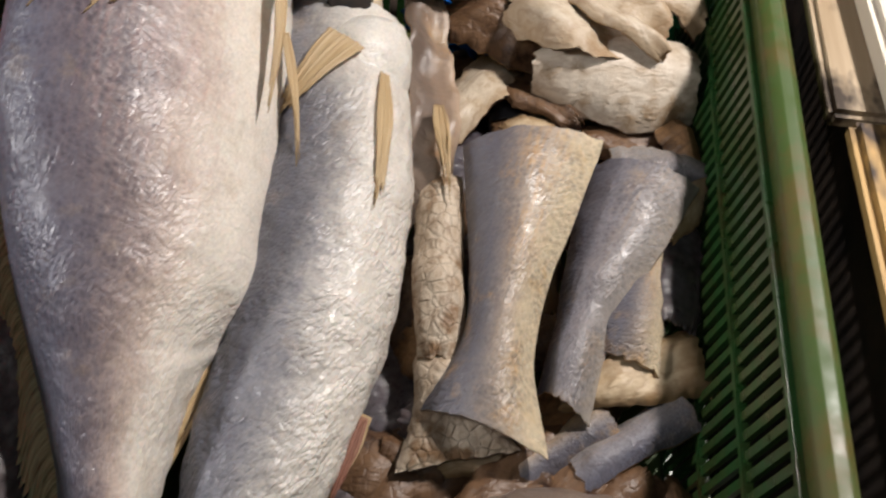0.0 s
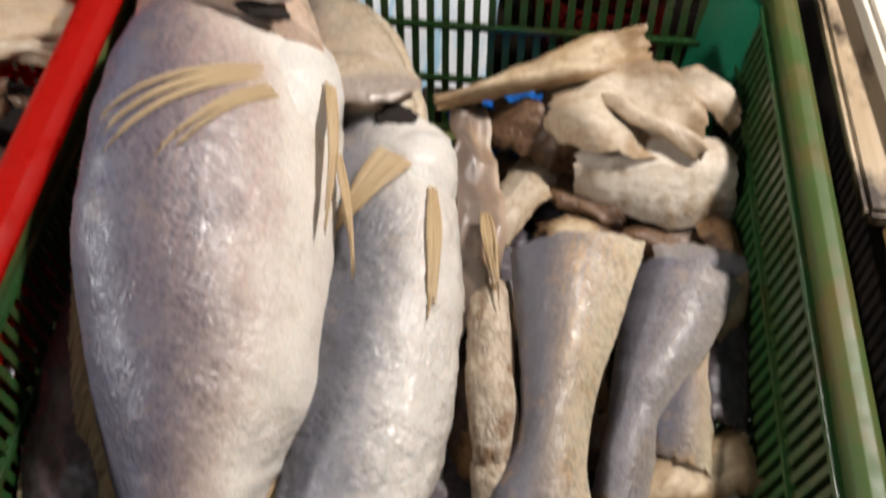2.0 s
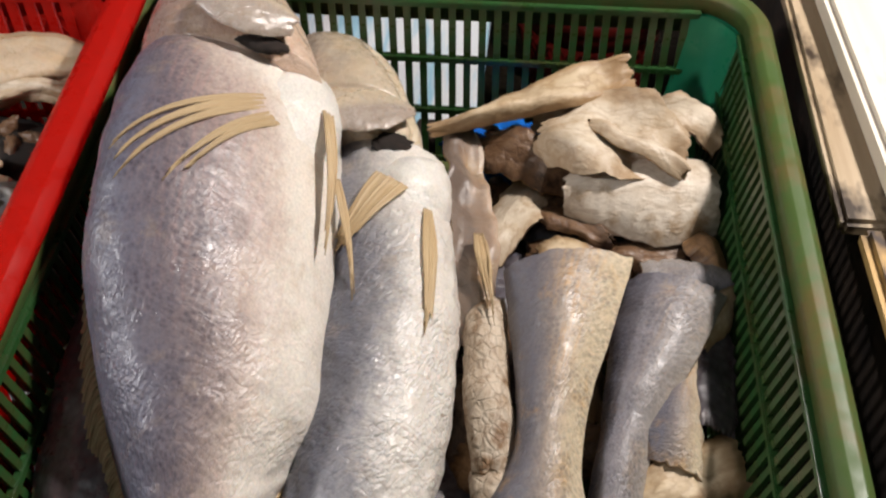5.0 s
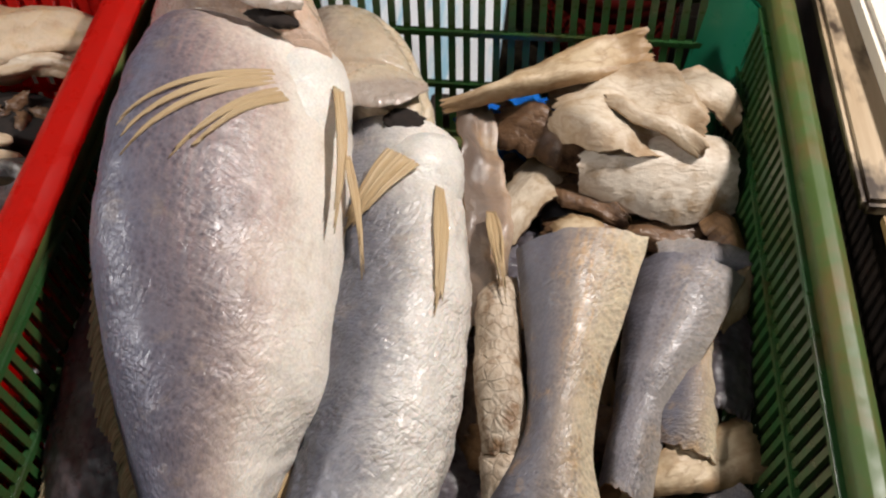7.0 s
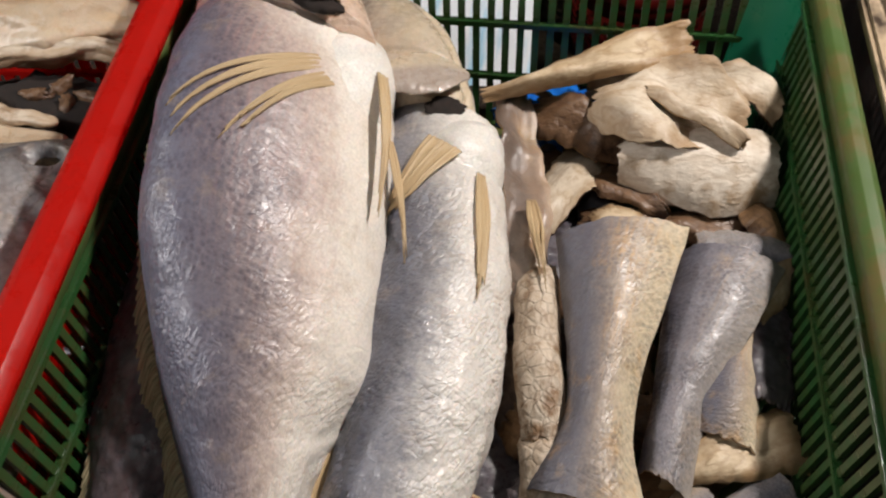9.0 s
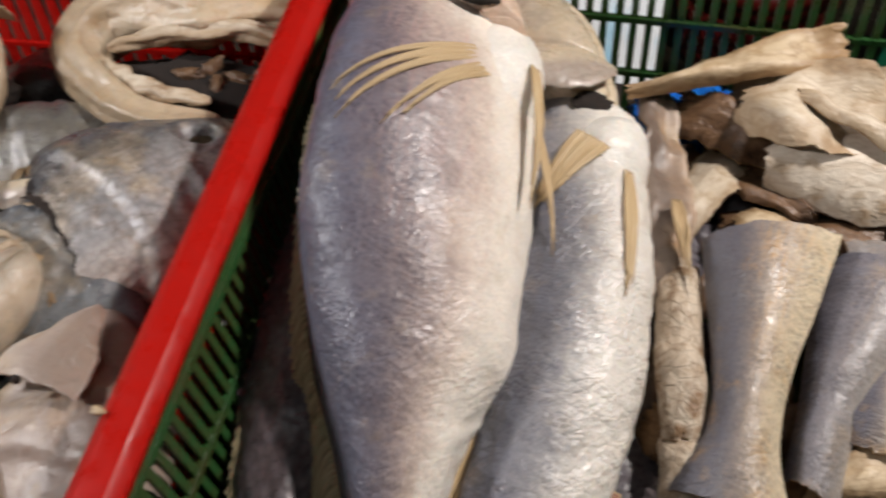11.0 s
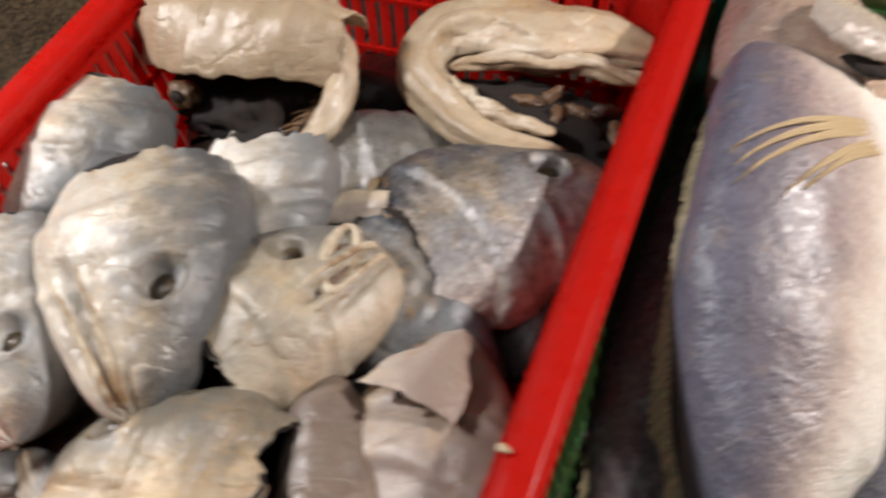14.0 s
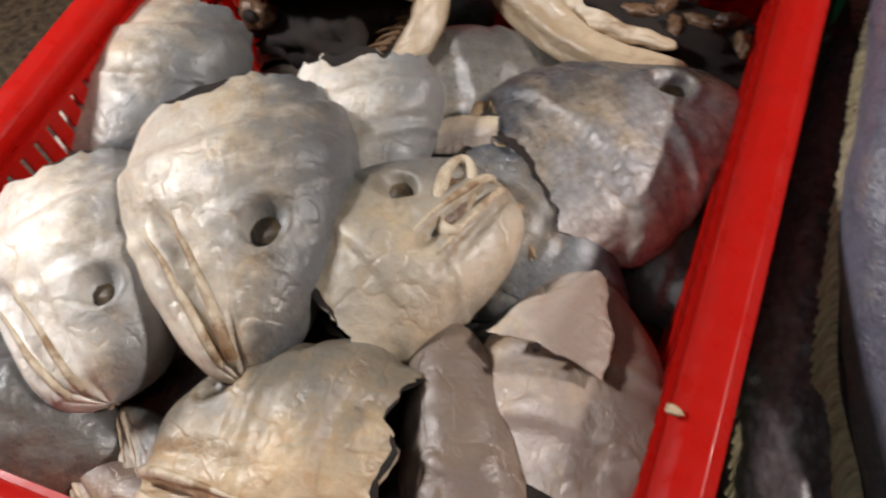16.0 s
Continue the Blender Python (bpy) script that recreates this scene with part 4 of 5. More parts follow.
def big_fish():
    top = thing("salted_fish", "large silver salted croaker lying on its side in the basket", "fish", group="whole salted fish")
    xc = [(0, -0.098), (0.12, -0.094), (0.27, -0.086), (0.37, -0.0825), (0.47, -0.079), (0.57, -0.0715), (0.67, -0.069), (0.77, -0.0605), (0.85, -0.054), (1, -0.048)]
    half = [(0, 0.050), (0.08, 0.058), (0.2, 0.062), (0.37, 0.0605), (0.47, 0.059), (0.57, 0.0535), (0.67, 0.038), (0.77, 0.0245), (0.85, 0.018), (1, 0.013)]
    roll = [(0, 0.020), (0.2, 0.030), (0.4, 0.030), (0.55, 0.018), (0.7, 0.004), (1, 0.0)]
    zc = [(0, 0.932), (0.3, 0.932), (0.6, 0.905), (1, 0.865)]
    up = [(0, 0.033), (0.08, 0.048), (0.16, 0.053), (0.3, 0.055), (0.6, 0.045), (0.85, 0.02), (1, 0.008)]
    down = [(0, 0.04), (0.3, 0.05), (0.7, 0.035), (1, 0.008)]
    flank = fish_body("body", top, M_FISH, xc, half, zc, up, down, 0.525, 0.13, 1.3, relief=0.0006, roll=roll)
    # head, bent back from the shoulder
    hx = [(0, -0.142), (0.15, -0.138), (0.45, -0.124), (0.75, -0.113), (1, -0.104)]
    hw = [(0, 0.006), (0.08, 0.026), (0.3, 0.042), (0.6, 0.053), (1, 0.060)]
    hz = [(0, 0.947), (0.5, 0.940), (1, 0.938)]
    hu = [(0, 0.004), (0.1, 0.02), (0.35, 0.040), (0.8, 0.056), (1, 0.05)]
    face = fish_body("face", top, M_FACE, hx, hw, hz, hu, hu, 0.622, 0.497, 4.1, "pinkish salted head", 110, 90,
                     grooves=((0.52, 0.27, 0.64, 0.10, 0.012, 0.004), (0.30, 0.31, 0.34, 0.37, 0.030, 0.005), (0.60, 0.36, 0.85, 0.30, 0.015, 0.002)))
    plate = dried_sheet("gill_cover", "", (-0.088, 0.512, face(-0.088, 0.512) + 0.002), (1, -0.05, -0.32), (0.3, 0.05, 1), 0.058, (0.022, 0.040, 0.040, 0.016), M_TRANSLUCENT, 0.006, 0.003, 0.003, 0.10, 0.002, 301.0, curl=0.002)
    keep_part(plate, "gill_cover", top, "glassy pale gill cover")
    # Near-black lump painted in as the shade of the gill slit.
    blob("gill_opening", top, M_CAVITY_SHADE, (-0.077, 0.496, max(face(-0.077, 0.496), flank(-0.077, 0.496)) - 0.0015), (0.014, 0.007, 0.004), 3.0, 0.25, (1, 0.15, -0.35), (0.2, 0, 1), 24, "open gill slit, its shade put in as a near-black lump")
    blob("chest", top, M_WHITESKIN, (-0.073, 0.462, 0.9315), (0.060, 0.039, 0.0385), 5.0, 0.05, (0.25, 1, 0.0), (0.15, 0, 1), 48, "white swollen chest")
    blob("eye", top, M_EYE, (-0.140, 0.576, face(-0.140, 0.576) - 0.002), (0.009, 0.004, 0.003), 1.0, 0.2, (1, -0.05, 0), (-0.2, 0.3, 1), 16)
    for k, (rx, ry, tx, ty, w) in enumerate(((-0.068, 0.457, -0.134, 0.388, 0.004), (-0.068, 0.453, -0.132, 0.376, 0.005), (-0.066, 0.450, -0.126, 0.370, 0.0045), (-0.062, 0.446, -0.101, 0.370, 0.0045), (-0.059, 0.444, -0.093, 0.376, 0.0035))):
        fin("pectoral_fin", top, M_FIN, (rx, ry, 0.985), (tx, ty, 0.98), 0.0045, w, (-0.2, 0.1, 1), 0.002 + 0.0006 * k, 2, drape=flank, web=0.12, taper=0.55)
    fin("pelvic_fin", top, M_FIN, (-0.037, 0.470, 0.954), (-0.023, 0.366, 0.936), 0.008, 0.009, (0.75, 0, 0.6), 0.006, 4, jag=0.02, web=0.15)
    fin("pelvic_fin", top, M_FIN, (-0.028, 0.438, 0.932), (-0.006, 0.356, 0.914), 0.005, 0.008, (0.7, 0, 0.7), 0.003, 3, web=0.3)
    fin("anal_fin", top, M_FIN, (-0.028, 0.288, 0.884), (-0.046, 0.200, 0.866), 0.014, 0.022, (0.3, 0, 1), 0.003, 8, web=0.2)
    fin("anal_fin", top, M_FINRED, (-0.020, 0.286, 0.886), (-0.031, 0.240, 0.874), 0.006, 0.008, (0.4, 0, 1), 0.001, 3, "dark red root of the fin", web=0.1)
    edge = [(0, -0.151, 0.500, 0.957), (0.2, -0.149, 0.430, 0.962), (0.35, -0.144, 0.384, 0.960), (0.55, -0.131, 0.318, 0.932), (0.70, -0.117, 0.275, 0.905), (0.83, -0.096, 0.238, 0.889), (1, -0.074, 0.190, 0.874)]
    fringe("dorsal_fin", top, M_FINDARK, edge, [(0, 0.002), (0.2, 0.005), (0.45, 0.007), (0.65, 0.013), (0.85, 0.019), (1, 0.012)], 66, 3.0, label="tan fringe of fin rays")
    fin("tail_fin", top, M_FIN, (-0.046, 0.145, 0.866), (-0.040, 0.095, 0.862), 0.02, 0.06, (0, 0, 1), 0.003, 10)
    return top


big_fish()


def second_fish():
    top = thing("salted_fish", "pale silver salted fish lying beside the larger one", "fish", group="whole salted fish")
    xc = [(0, -0.012), (0.1, -0.006), (0.3, 0.007), (0.5, 0.010), (0.64, 0.005), (0.75, 0.001), (0.85, -0.004), (1, -0.010)]
    half = [(0, 0.040), (0.1, 0.042), (0.3, 0.042), (0.5, 0.040), (0.64, 0.037), (0.75, 0.033), (0.85, 0.026), (1, 0.014)]
    zc = [(0, 0.880), (0.4, 0.874), (0.8, 0.858), (1, 0.845)]
    up = [(0, 0.036), (0.15, 0.042), (0.5, 0.042), (0.8, 0.032), (1, 0.012)]
    down = [(0, 0.03), (0.5, 0.04), (1, 0.012)]
    flank = fish_body("body", top, M_FISH2, xc, half, zc, up, down, 0.492, 0.13, 7.7, relief=0.0013)
    hx = [(0, -0.070), (0.2, -0.058), (0.5, -0.044), (0.8, -0.034), (1, -0.028)]
    hw = [(0, 0.012), (0.12, 0.026), (0.4, 0.038), (0.8, 0.044), (1, 0.040)]
    hz = [(0, 0.905), (1, 0.885)]
    hu = [(0, 0.006), (0.2, 0.026), (0.6, 0.040), (1, 0.036)]
    face = fish_body("face", top, M_TRANSLUCENT, hx, hw, hz, hu, hu, 0.608, 0.492, 9.2, "glossy grey-pink salted head", 110, 90,
                     grooves=((0.70, 0.36, 0.72, 0.12, 0.010, 0.003), (0.30, 0.12, 0.95, 0.06, 0.02, 0.003)))
    plate = dried_sheet("gill_cover", "", (-0.018, 0.505, face(-0.018, 0.505) + 0.002), (1, 0.45, -0.30), (0.25, 0.05, 1), 0.056, (0.026, 0.040, 0.034, 0.010), M_TRANSLUCENT, 0.003, 0.003, 0.003, 0.10, 0.002, 302.0, curl=0.002)
    keep_part(plate, "gill_cover", top, "glassy grey gill cover")
    # Shade of this gill slit is a near-black lump too.
    blob("gill_opening", top, M_CAVITY_SHADE, (-0.004, 0.489, max(face(-0.004, 0.489), flank(-0.004, 0.489)) - 0.001), (0.013, 0.009, 0.004), 3.5, 0.25, (1, 0.35, -0.3), (0.2, 0, 1), 24, "open gill slit, its shade put in as a near-black lump")
    blob("chest", top, M_WHITESKIN, (0.009, 0.458, 0.892), (0.034, 0.028, 0.030), 6.0, 0.08, (0.2, 1, 0), (0, 0, 1), 40, "white swollen chest")
    fin("pectoral_fin", top, M_FIN, (0.002, 0.450, 0.922), (-0.024, 0.394, 0.915), 0.024, 0.020, (-0.1, 0.1, 1), 0.002, 5, jag=-0.1, drape=lambda x, y: flank(x, y) + 0.003, web=0.08, taper=0.35)
    fin("pelvic_fin", top, M_FIN, (0.025, 0.436, 0.914), (0.035, 0.341, 0.908), 0.006, 0.012, (0.5, 0, 0.8), 0.004, 5, jag=0.02, drape=flank, web=0.12)
    fin("anal_fin", top, M_FIN, (0.040, 0.262, 0.862), (0.022, 0.196, 0.85), 0.014, 0.018, (0.3, 0, 1), 0.003, 7, web=0.2)
    fin("anal_fin", top, M_FINRED, (0.043, 0.258, 0.866), (0.033, 0.212, 0.856), 0.005, 0.008, (0.3, 0, 1), 0.002, 3, "dark red root of the fin", web=0.1)
    fin("tail_fin", top, M_FIN, (-0.003, 0.14, 0.845), (-0.006, 0.09, 0.842), 0.018, 0.05, (0, 0, 1), 0.003, 10)
    return top


second_fish()


def lower_fish():
    top = thing("salted_fish", "dark dried fish lying under the larger one against the basket side", "fish", group="whole salted fish")
    fish_body("body", top, M_DARKFISH, [(0, -0.146), (0.5, -0.138), (0.75, -0.124), (1, -0.100)], [(0, 0.02), (0.3, 0.036), (0.6, 0.036), (1, 0.02)], [(0, 0.864), (0.6, 0.861), (1, 0.836)],
              [(0, 0.025), (0.4, 0.046), (0.7, 0.036), (1, 0.015)], [(0, 0.02), (0.4, 0.032), (1, 0.015)], 0.58, 0.10, 11.0, relief=0.0012)
    edge = [(0, -0.172, 0.46, 0.898), (0.3, -0.165, 0.36, 0.896), (0.6, -0.152, 0.28, 0.890), (0.8, -0.139, 0.225, 0.882), (1, -0.121, 0.170, 0.868)]
    fringe("dorsal_fin", top, M_FINDARK, edge, [(0, 0.001), (0.3, 0.003), (0.6, 0.008), (0.8, 0.014), (1, 0.016)], 54, 8.0, (-0.8, 0, -0.3), label="tan fringe of fin rays")
    edge = [(0, -0.126, 0.29, 0.900), (0.5, -0.118, 0.235, 0.886), (1, -0.100, 0.165, 0.866)]
    fringe("tail_fin", top, M_FINDARK, edge, [(0, 0.004), (0.5, 0.013), (1, 0.02)], 26, 12.0)
    return top


lower_fish()
fish_head("pinkish salted fish head at the near side of the green basket", (0.165, 0.214, 0.846), (1, 0.12, 0.05), (0, 0.5, 1), (0.13, 0.06, 0.06), M_HEADPINK, 21.0)["group"] = "whole salted fish"

# ---- tail pieces and torn flesh in the green basket ----
dried_sheet("tail_piece", "grey-skinned tail piece flared at both ends", (0.105, 0.341, 0.874), (-0.06, -1, -0.16), (-0.12, 0, 1), 0.165, (0.076, 0.060, 0.042, 0.038, 0.064), M_TAIL, 0.018, 0.002, 0.006, 0.03, 0.003, 1.0, M_FLESH, slant=0.007, cut=-0.007)
dried_sheet("tail_piece", "narrow grey tail piece with a curled tip", (0.157, 0.350, 0.866), (-0.27, -1, -0.12), (-0.2, 0, 1), 0.148, (0.060, 0.054, 0.040, 0.030, 0.030), M_GREYTAIL, 0.014, 0.002, 0.006, 0.04, 0.003, 2.0, M_FLESH, sway=-0.03, slant=0.004)
dried_sheet("tail_piece", "dark grey piece behind the tail pieces", (0.184, 0.430, 0.866), (1, 0.05, 0.0), (0, -0.2, 1), 0.055, (0.030, 0.034, 0.02), M_GREYTAIL, 0.006, 0.0, 0.008, 0.15, 0.004, 3.0, M_FLESH)
dried_sheet("flesh_strip", "pale cracked strip of dried fish flesh", (0.068, 0.350, 0.864), (0.12, -1, -0.05), (-0.1, 0, 1), 0.11, (0.026, 0.027, 0.027, 0.022), M_CRACKED, 0.008, 0.002, 0.014, 0.10, 0.004, 4.0, M_FLESH)
dried_sheet("flesh_strip", "pale flared end of a dried tail", (0.082, 0.276, 0.852), (0.30, -1, -0.05), (-0.1, 0, 1), 0.058, (0.024, 0.036, 0.062), M_CRACKED, 0.005, 0.002, 0.010, 0.08, 0.004, 5.0, M_BROWNFLESH)
dried_sheet("tail_piece", "tan triangular tail piece", (0.172, 0.344, 0.862), (-0.18, -1, 0.0), (0.15, 0, 1), 0.078, (0.018, 0.030, 0.040), M_TAIL, 0.010, 0.002, 0.006, 0.10, 0.004, 6.0, M_FLESH)
dried_sheet("tail_piece", "small dark dried tail scrap by the basket side", (0.197, 0.370, 0.858), (-0.1, -1, 0.1), (0.5, 0, 1), 0.08, (0.02, 0.03, 0.024), M_DARKFISH, 0.004, 0.002, 0.006, 0.2, 0.004, 7.0)
dried_sheet("tail_piece", "orange-brown fan-shaped tail end", (0.172, 0.302, 0.855), (1, 0.42, 0.05), (0.0, -0.25, 1), 0.078, (0.014, 0.028, 0.038), M_FLESH, 0.004, 0.003, 0.006, 0.14, 0.005, 8.0, M_BROWNFLESH, fold=0.002, curl=0.004)
dried_sheet("tail_piece", "small pale tail piece lying slantwise", (0.138, 0.262, 0.845), (1, 0.8, 0.1), (-0.2, 0.1, 1), 0.062, (0.022, 0.018, 0.026), M_TAIL, 0.008, 0.0, 0.006, 0.08, 0.003, 9.0, M_FLESH)
dried_sheet("tail_piece", "small dark grey tail piece lying slantwise", (0.174, 0.272, 0.846), (1, 0.75, 0.1), (-0.2, 0.1, 1), 0.068, (0.026, 0.022, 0.028), M_GREYTAIL, 0.008, 0.0, 0.006, 0.08, 0.003, 10.0, M_FLESH)
dried_sheet("tail_piece", "small brown dried tail piece", (0.102, 0.254, 0.842), (1, 0.1, 0.0), (0, -0.2, 1), 0.045, (0.018, 0.016, 0.018), M_FLESH, 0.006, 0.0, 0.006, 0.1, 0.003, 11.0)
dried_sheet("tail_piece", "small brown curled scrap", (0.068, 0.250, 0.838), (1, -0.3, 0.0), (0, 0.2, 1), 0.035, (0.012, 0.016, 0.010), M_BROWNFLESH, 0.005, 0.0, 0.005, 0.2, 0.003, 12.0)
dried_sheet("flesh_strip", "thin tan strip of dried flesh lying across the heap", (0.082, 0.549, 0.905), (1, 0.40, 0.10), (0, -0.55, 1), 0.145, (0.010, 0.014, 0.022, 0.030, 0.024), M_FLESH, 0.004, 0.004, 0.003, 0.12, 0.006, 13.0, M_BROWNFLESH, fold=0.003, curl=0.004)
dried_sheet("flesh_piece", "folded cream slab of dried flesh", (0.136, 0.524, 0.892), (1, -0.15, -0.08), (0, -0.30, 1), 0.098, (0.034, 0.066, 0.064, 0.030), M_PALEFLESH, 0.006, 0.008, 0.0035, 0.16, 0.012, 14.0, M_FLESH, fold=0.006, curl=0.010)
dried_sheet("flesh_piece", "pointed cream end of dried flesh", (0.180, 0.548, 0.890), (1, -0.55, -0.05), (0.2, 0.1, 1), 0.062, (0.028, 0.038, 0.010), M_PALEFLESH, 0.006, 0.006, 0.007, 0.2, 0.008, 15.0, M_BROWNFLESH, fold=0.003, curl=0.006)
dried_sheet("flesh_piece", "thick white curled piece of dried fish", (0.156, 0.498, 0.868), (1, 0.06, 0.03), (0, -0.30, 1), 0.098, (0.030, 0.056, 0.072, 0.050), M_WHITEFLESH, 0.020, 0.006, 0.008, 0.07, 0.004, 16.0, M_BROWNFLESH, fold=0.001)
dried_sheet("flesh_piece", "brown folded membrane of dried fish", (0.092, 0.522, 0.870), (1, -0.35, 0.0), (0, -0.2, 1), 0.095, (0.03, 0.040, 0.026), M_BROWNFLESH, 0.008, 0.006, 0.005, 0.28, 0.010, 17.0, M_FLESH, fold=0.006, curl=0.008)
dried_sheet("flesh_piece", "white scrap of dried fish skin", (0.076, 0.480, 0.856), (-0.35, -1, 0.1), (-0.2, 0.1, 1), 0.085, (0.040, 0.040, 0.016), M_PALEFLESH, 0.006, 0.004, 0.005, 0.2, 0.006, 18.0, M_BROWNFLESH, fold=0.002, curl=0.006)
dried_sheet("flesh_piece", "small tan knob of dried flesh", (0.108, 0.452, 0.856), (1, 0.2, 0.0), (0, -0.5, 1), 0.032, (0.020, 0.032, 0.02), M_FLESH, 0.014, 0.0, 0.006, 0.15, 0.004, 19.0, M_BROWNFLESH)
dried_sheet("flesh_piece", "ragged brown dried gill piece", (0.155, 0.464, 0.852), (1, 0.05, 0.0), (0, -0.3, 1), 0.080, (0.020, 0.028, 0.03), M_BROWNFLESH, 0.004, 0.004, 0.005, 0.3, 0.010, 20.0, M_FLESH, fold=0.004, curl=0.006)
dried_sheet("belly_flap", "long grey-pink dried belly flap beside the pale fish", (0.047, 0.460, 0.874), (0.16, -1, -0.08), (0.4, 0, 1), 0.17, (0.022, 0.032, 0.030, 0.020), M_HEADPINK, 0.004, 0.002, 0.005, 0.15, 0.008, 22.0, M_FLESH, fold=0.004, curl=0.004)
flap = bpy.data.objects["belly_flap"]
side_fin = fin("fin", None, M_FIN, (0.055, 0.440, 0.890), (0.069, 0.372, 0.884), 0.006, 0.011, (0.2, 0, 1), 0.003, 5)
side_fin.parent = flap
side_fin.matrix_parent_inverse = flap.matrix_basis.inverted()
dried_sheet("flesh_piece", "brown curled skin under the white piece", (0.172, 0.520, 0.858), (1, 0.3, 0.0), (0.1, -0.3, 1), 0.06, (0.02, 0.036, 0.02), M_BROWNFLESH, 0.010, 0.004, 0.004, 0.25, 0.008, 23.0, M_FLESH, fold=0.004, curl=0.006)
dried_sheet("flesh_piece", "orange-brown dried scrap by the basket side", (0.198, 0.458, 0.862), (0.4, -1, 0.1), (0.3, 0, 1), 0.05, (0.012, 0.026, 0.014), M_ORANGE, 0.006, 0.004, 0.004, 0.25, 0.006, 24.0, M_BROWNFLESH, fold=0.003, curl=0.004)
dried_sheet("flesh_piece", "cream torn skin under the thin strip", (0.118, 0.560, 0.885), (1, 0.1, 0.0), (0, -0.3, 1), 0.07, (0.016, 0.030, 0.020), M_PALEFLESH, 0.006, 0.004, 0.004, 0.25, 0.006, 25.0, M_BROWNFLESH, fold=0.003, curl=0.006)
dried_sheet("flesh_piece", "brown stringy membrane between the pieces", (0.112, 0.486, 0.852), (0.8, -0.6, 0.1), (-0.2, -0.2, 1), 0.075, (0.014, 0.030, 0.022, 0.008), M_BROWNFLESH, 0.006, 0.008, 0.004, 0.3, 0.010, 26.0, M_FLESH, fold=0.005, curl=0.008)
dried_sheet("flesh_piece", "cream folded edge of dried flesh", (0.150, 0.508, 0.902), (0.85, -0.5, -0.1), (0.2, 0.1, 1), 0.07, (0.010, 0.022, 0.016, 0.006), M_PALEFLESH, 0.006, 0.004, 0.004, 0.2, 0.006, 27.0, M_FLESH, fold=0.003, curl=0.005)
dried_sheet("tail_piece", "tan fibrous tail end behind the grey piece", (0.198, 0.405, 0.866), (-0.5, -1, 0.0), (0.3, 0.1, 1), 0.05, (0.012, 0.022, 0.012), M_FLESH, 0.006, 0.002, 0.004, 0.2, 0.004, 28.0, M_BROWNFLESH, curl=0.004)
for i in range(12):
    random.seed(300 + i)
    a = random.uniform(0, 6.28)
    dried_sheet("dried_scrap", "brown dried fish scrap near the front of the basket", (0.07 + 0.0125 * i, random.uniform(0.19, 0.33), random.uniform(0.825, 0.842)), (math.cos(a), math.sin(a), random.uniform(-0.2, 0.2)), (random.uniform(-0.3, 0.3), random.uniform(-0.3, 0.3), 1),
                random.uniform(0.06, 0.09), (0.024, 0.036, 0.026), (M_BROWNFLESH, M_ORANGE, M_DARKFISH, M_BROWNFLESH)[i % 4], 0.010, 0.003, 0.006, 0.2, 0.006, 60.0 + i)
# Dark filler scraps hide the green base, standing in for deep shade.
for i in range(8):
    random.seed(400 + i)
    a = random.uniform(0, 6.28)
    dried_sheet("dried_scrap", "dark filler scrap standing in for shade between larger pieces", (random.uniform(0.045, 0.085), 0.20 + 0.045 * i, random.uniform(0.815, 0.828)), (math.cos(a), math.sin(a), random.uniform(-0.2, 0.2)), (random.uniform(-0.3, 0.3), random.uniform(-0.3, 0.3), 1),
                random.uniform(0.06, 0.09), (0.03, 0.045, 0.03), (M_DARKFISH, M_BROWNFLESH)[i % 2], 0.008, 0.003, 0.006, 0.2, 0.006, 80.0 + i)
for i in range(16):
    random.seed(100 + i)
    a = random.uniform(0, 6.28)
    dried_sheet("dried_scrap", "brown dried fish scrap deep in the basket", (random.uniform(0.05, 0.195), random.uniform(0.16, 0.58), random.uniform(0.815, 0.835)), (math.cos(a), math.sin(a), random.uniform(-0.2, 0.2)), (random.uniform(-0.3, 0.3), random.uniform(-0.3, 0.3), 1),
                random.uniform(0.06, 0.1), (0.03, 0.045, 0.03), random.choice((M_BROWNFLESH, M_FLESH, M_DARKFISH, M_BROWNFLESH)), 0.012, 0.003, 0.008, 0.2, 0.006, 30.0 + i)


def crumpled(name, label, at, r, mat):
    ob = blob(name, None, mat, at, r, 3.0, 0.3, n=40, detail=14)
    return tagged(ob, label, "plastic bag")


crumpled("plastic_bag", "crumpled bright blue plastic bag under the fish", (0.060, 0.562, 0.846), (0.040, 0.026, 0.022), M_BLUE)

tagged(blob("plastic_sheet", None, M_NAVY, (-0.205, 0.150, 0.850), (0.06, 0.035, 0.03), 8.0, 0.5, n=40, detail=14), "dark blue crumpled plastic under the fish heads", "plastic bag")
tagged(blob("fish_crumb", None, M_FLESH, (-0.1785, 0.203, 0.9665), (0.0035, 0.0022, 0.0015), 4.0, 0.4, n=14), "tiny tan crumb of dried fish on the basket rim", "crumb")

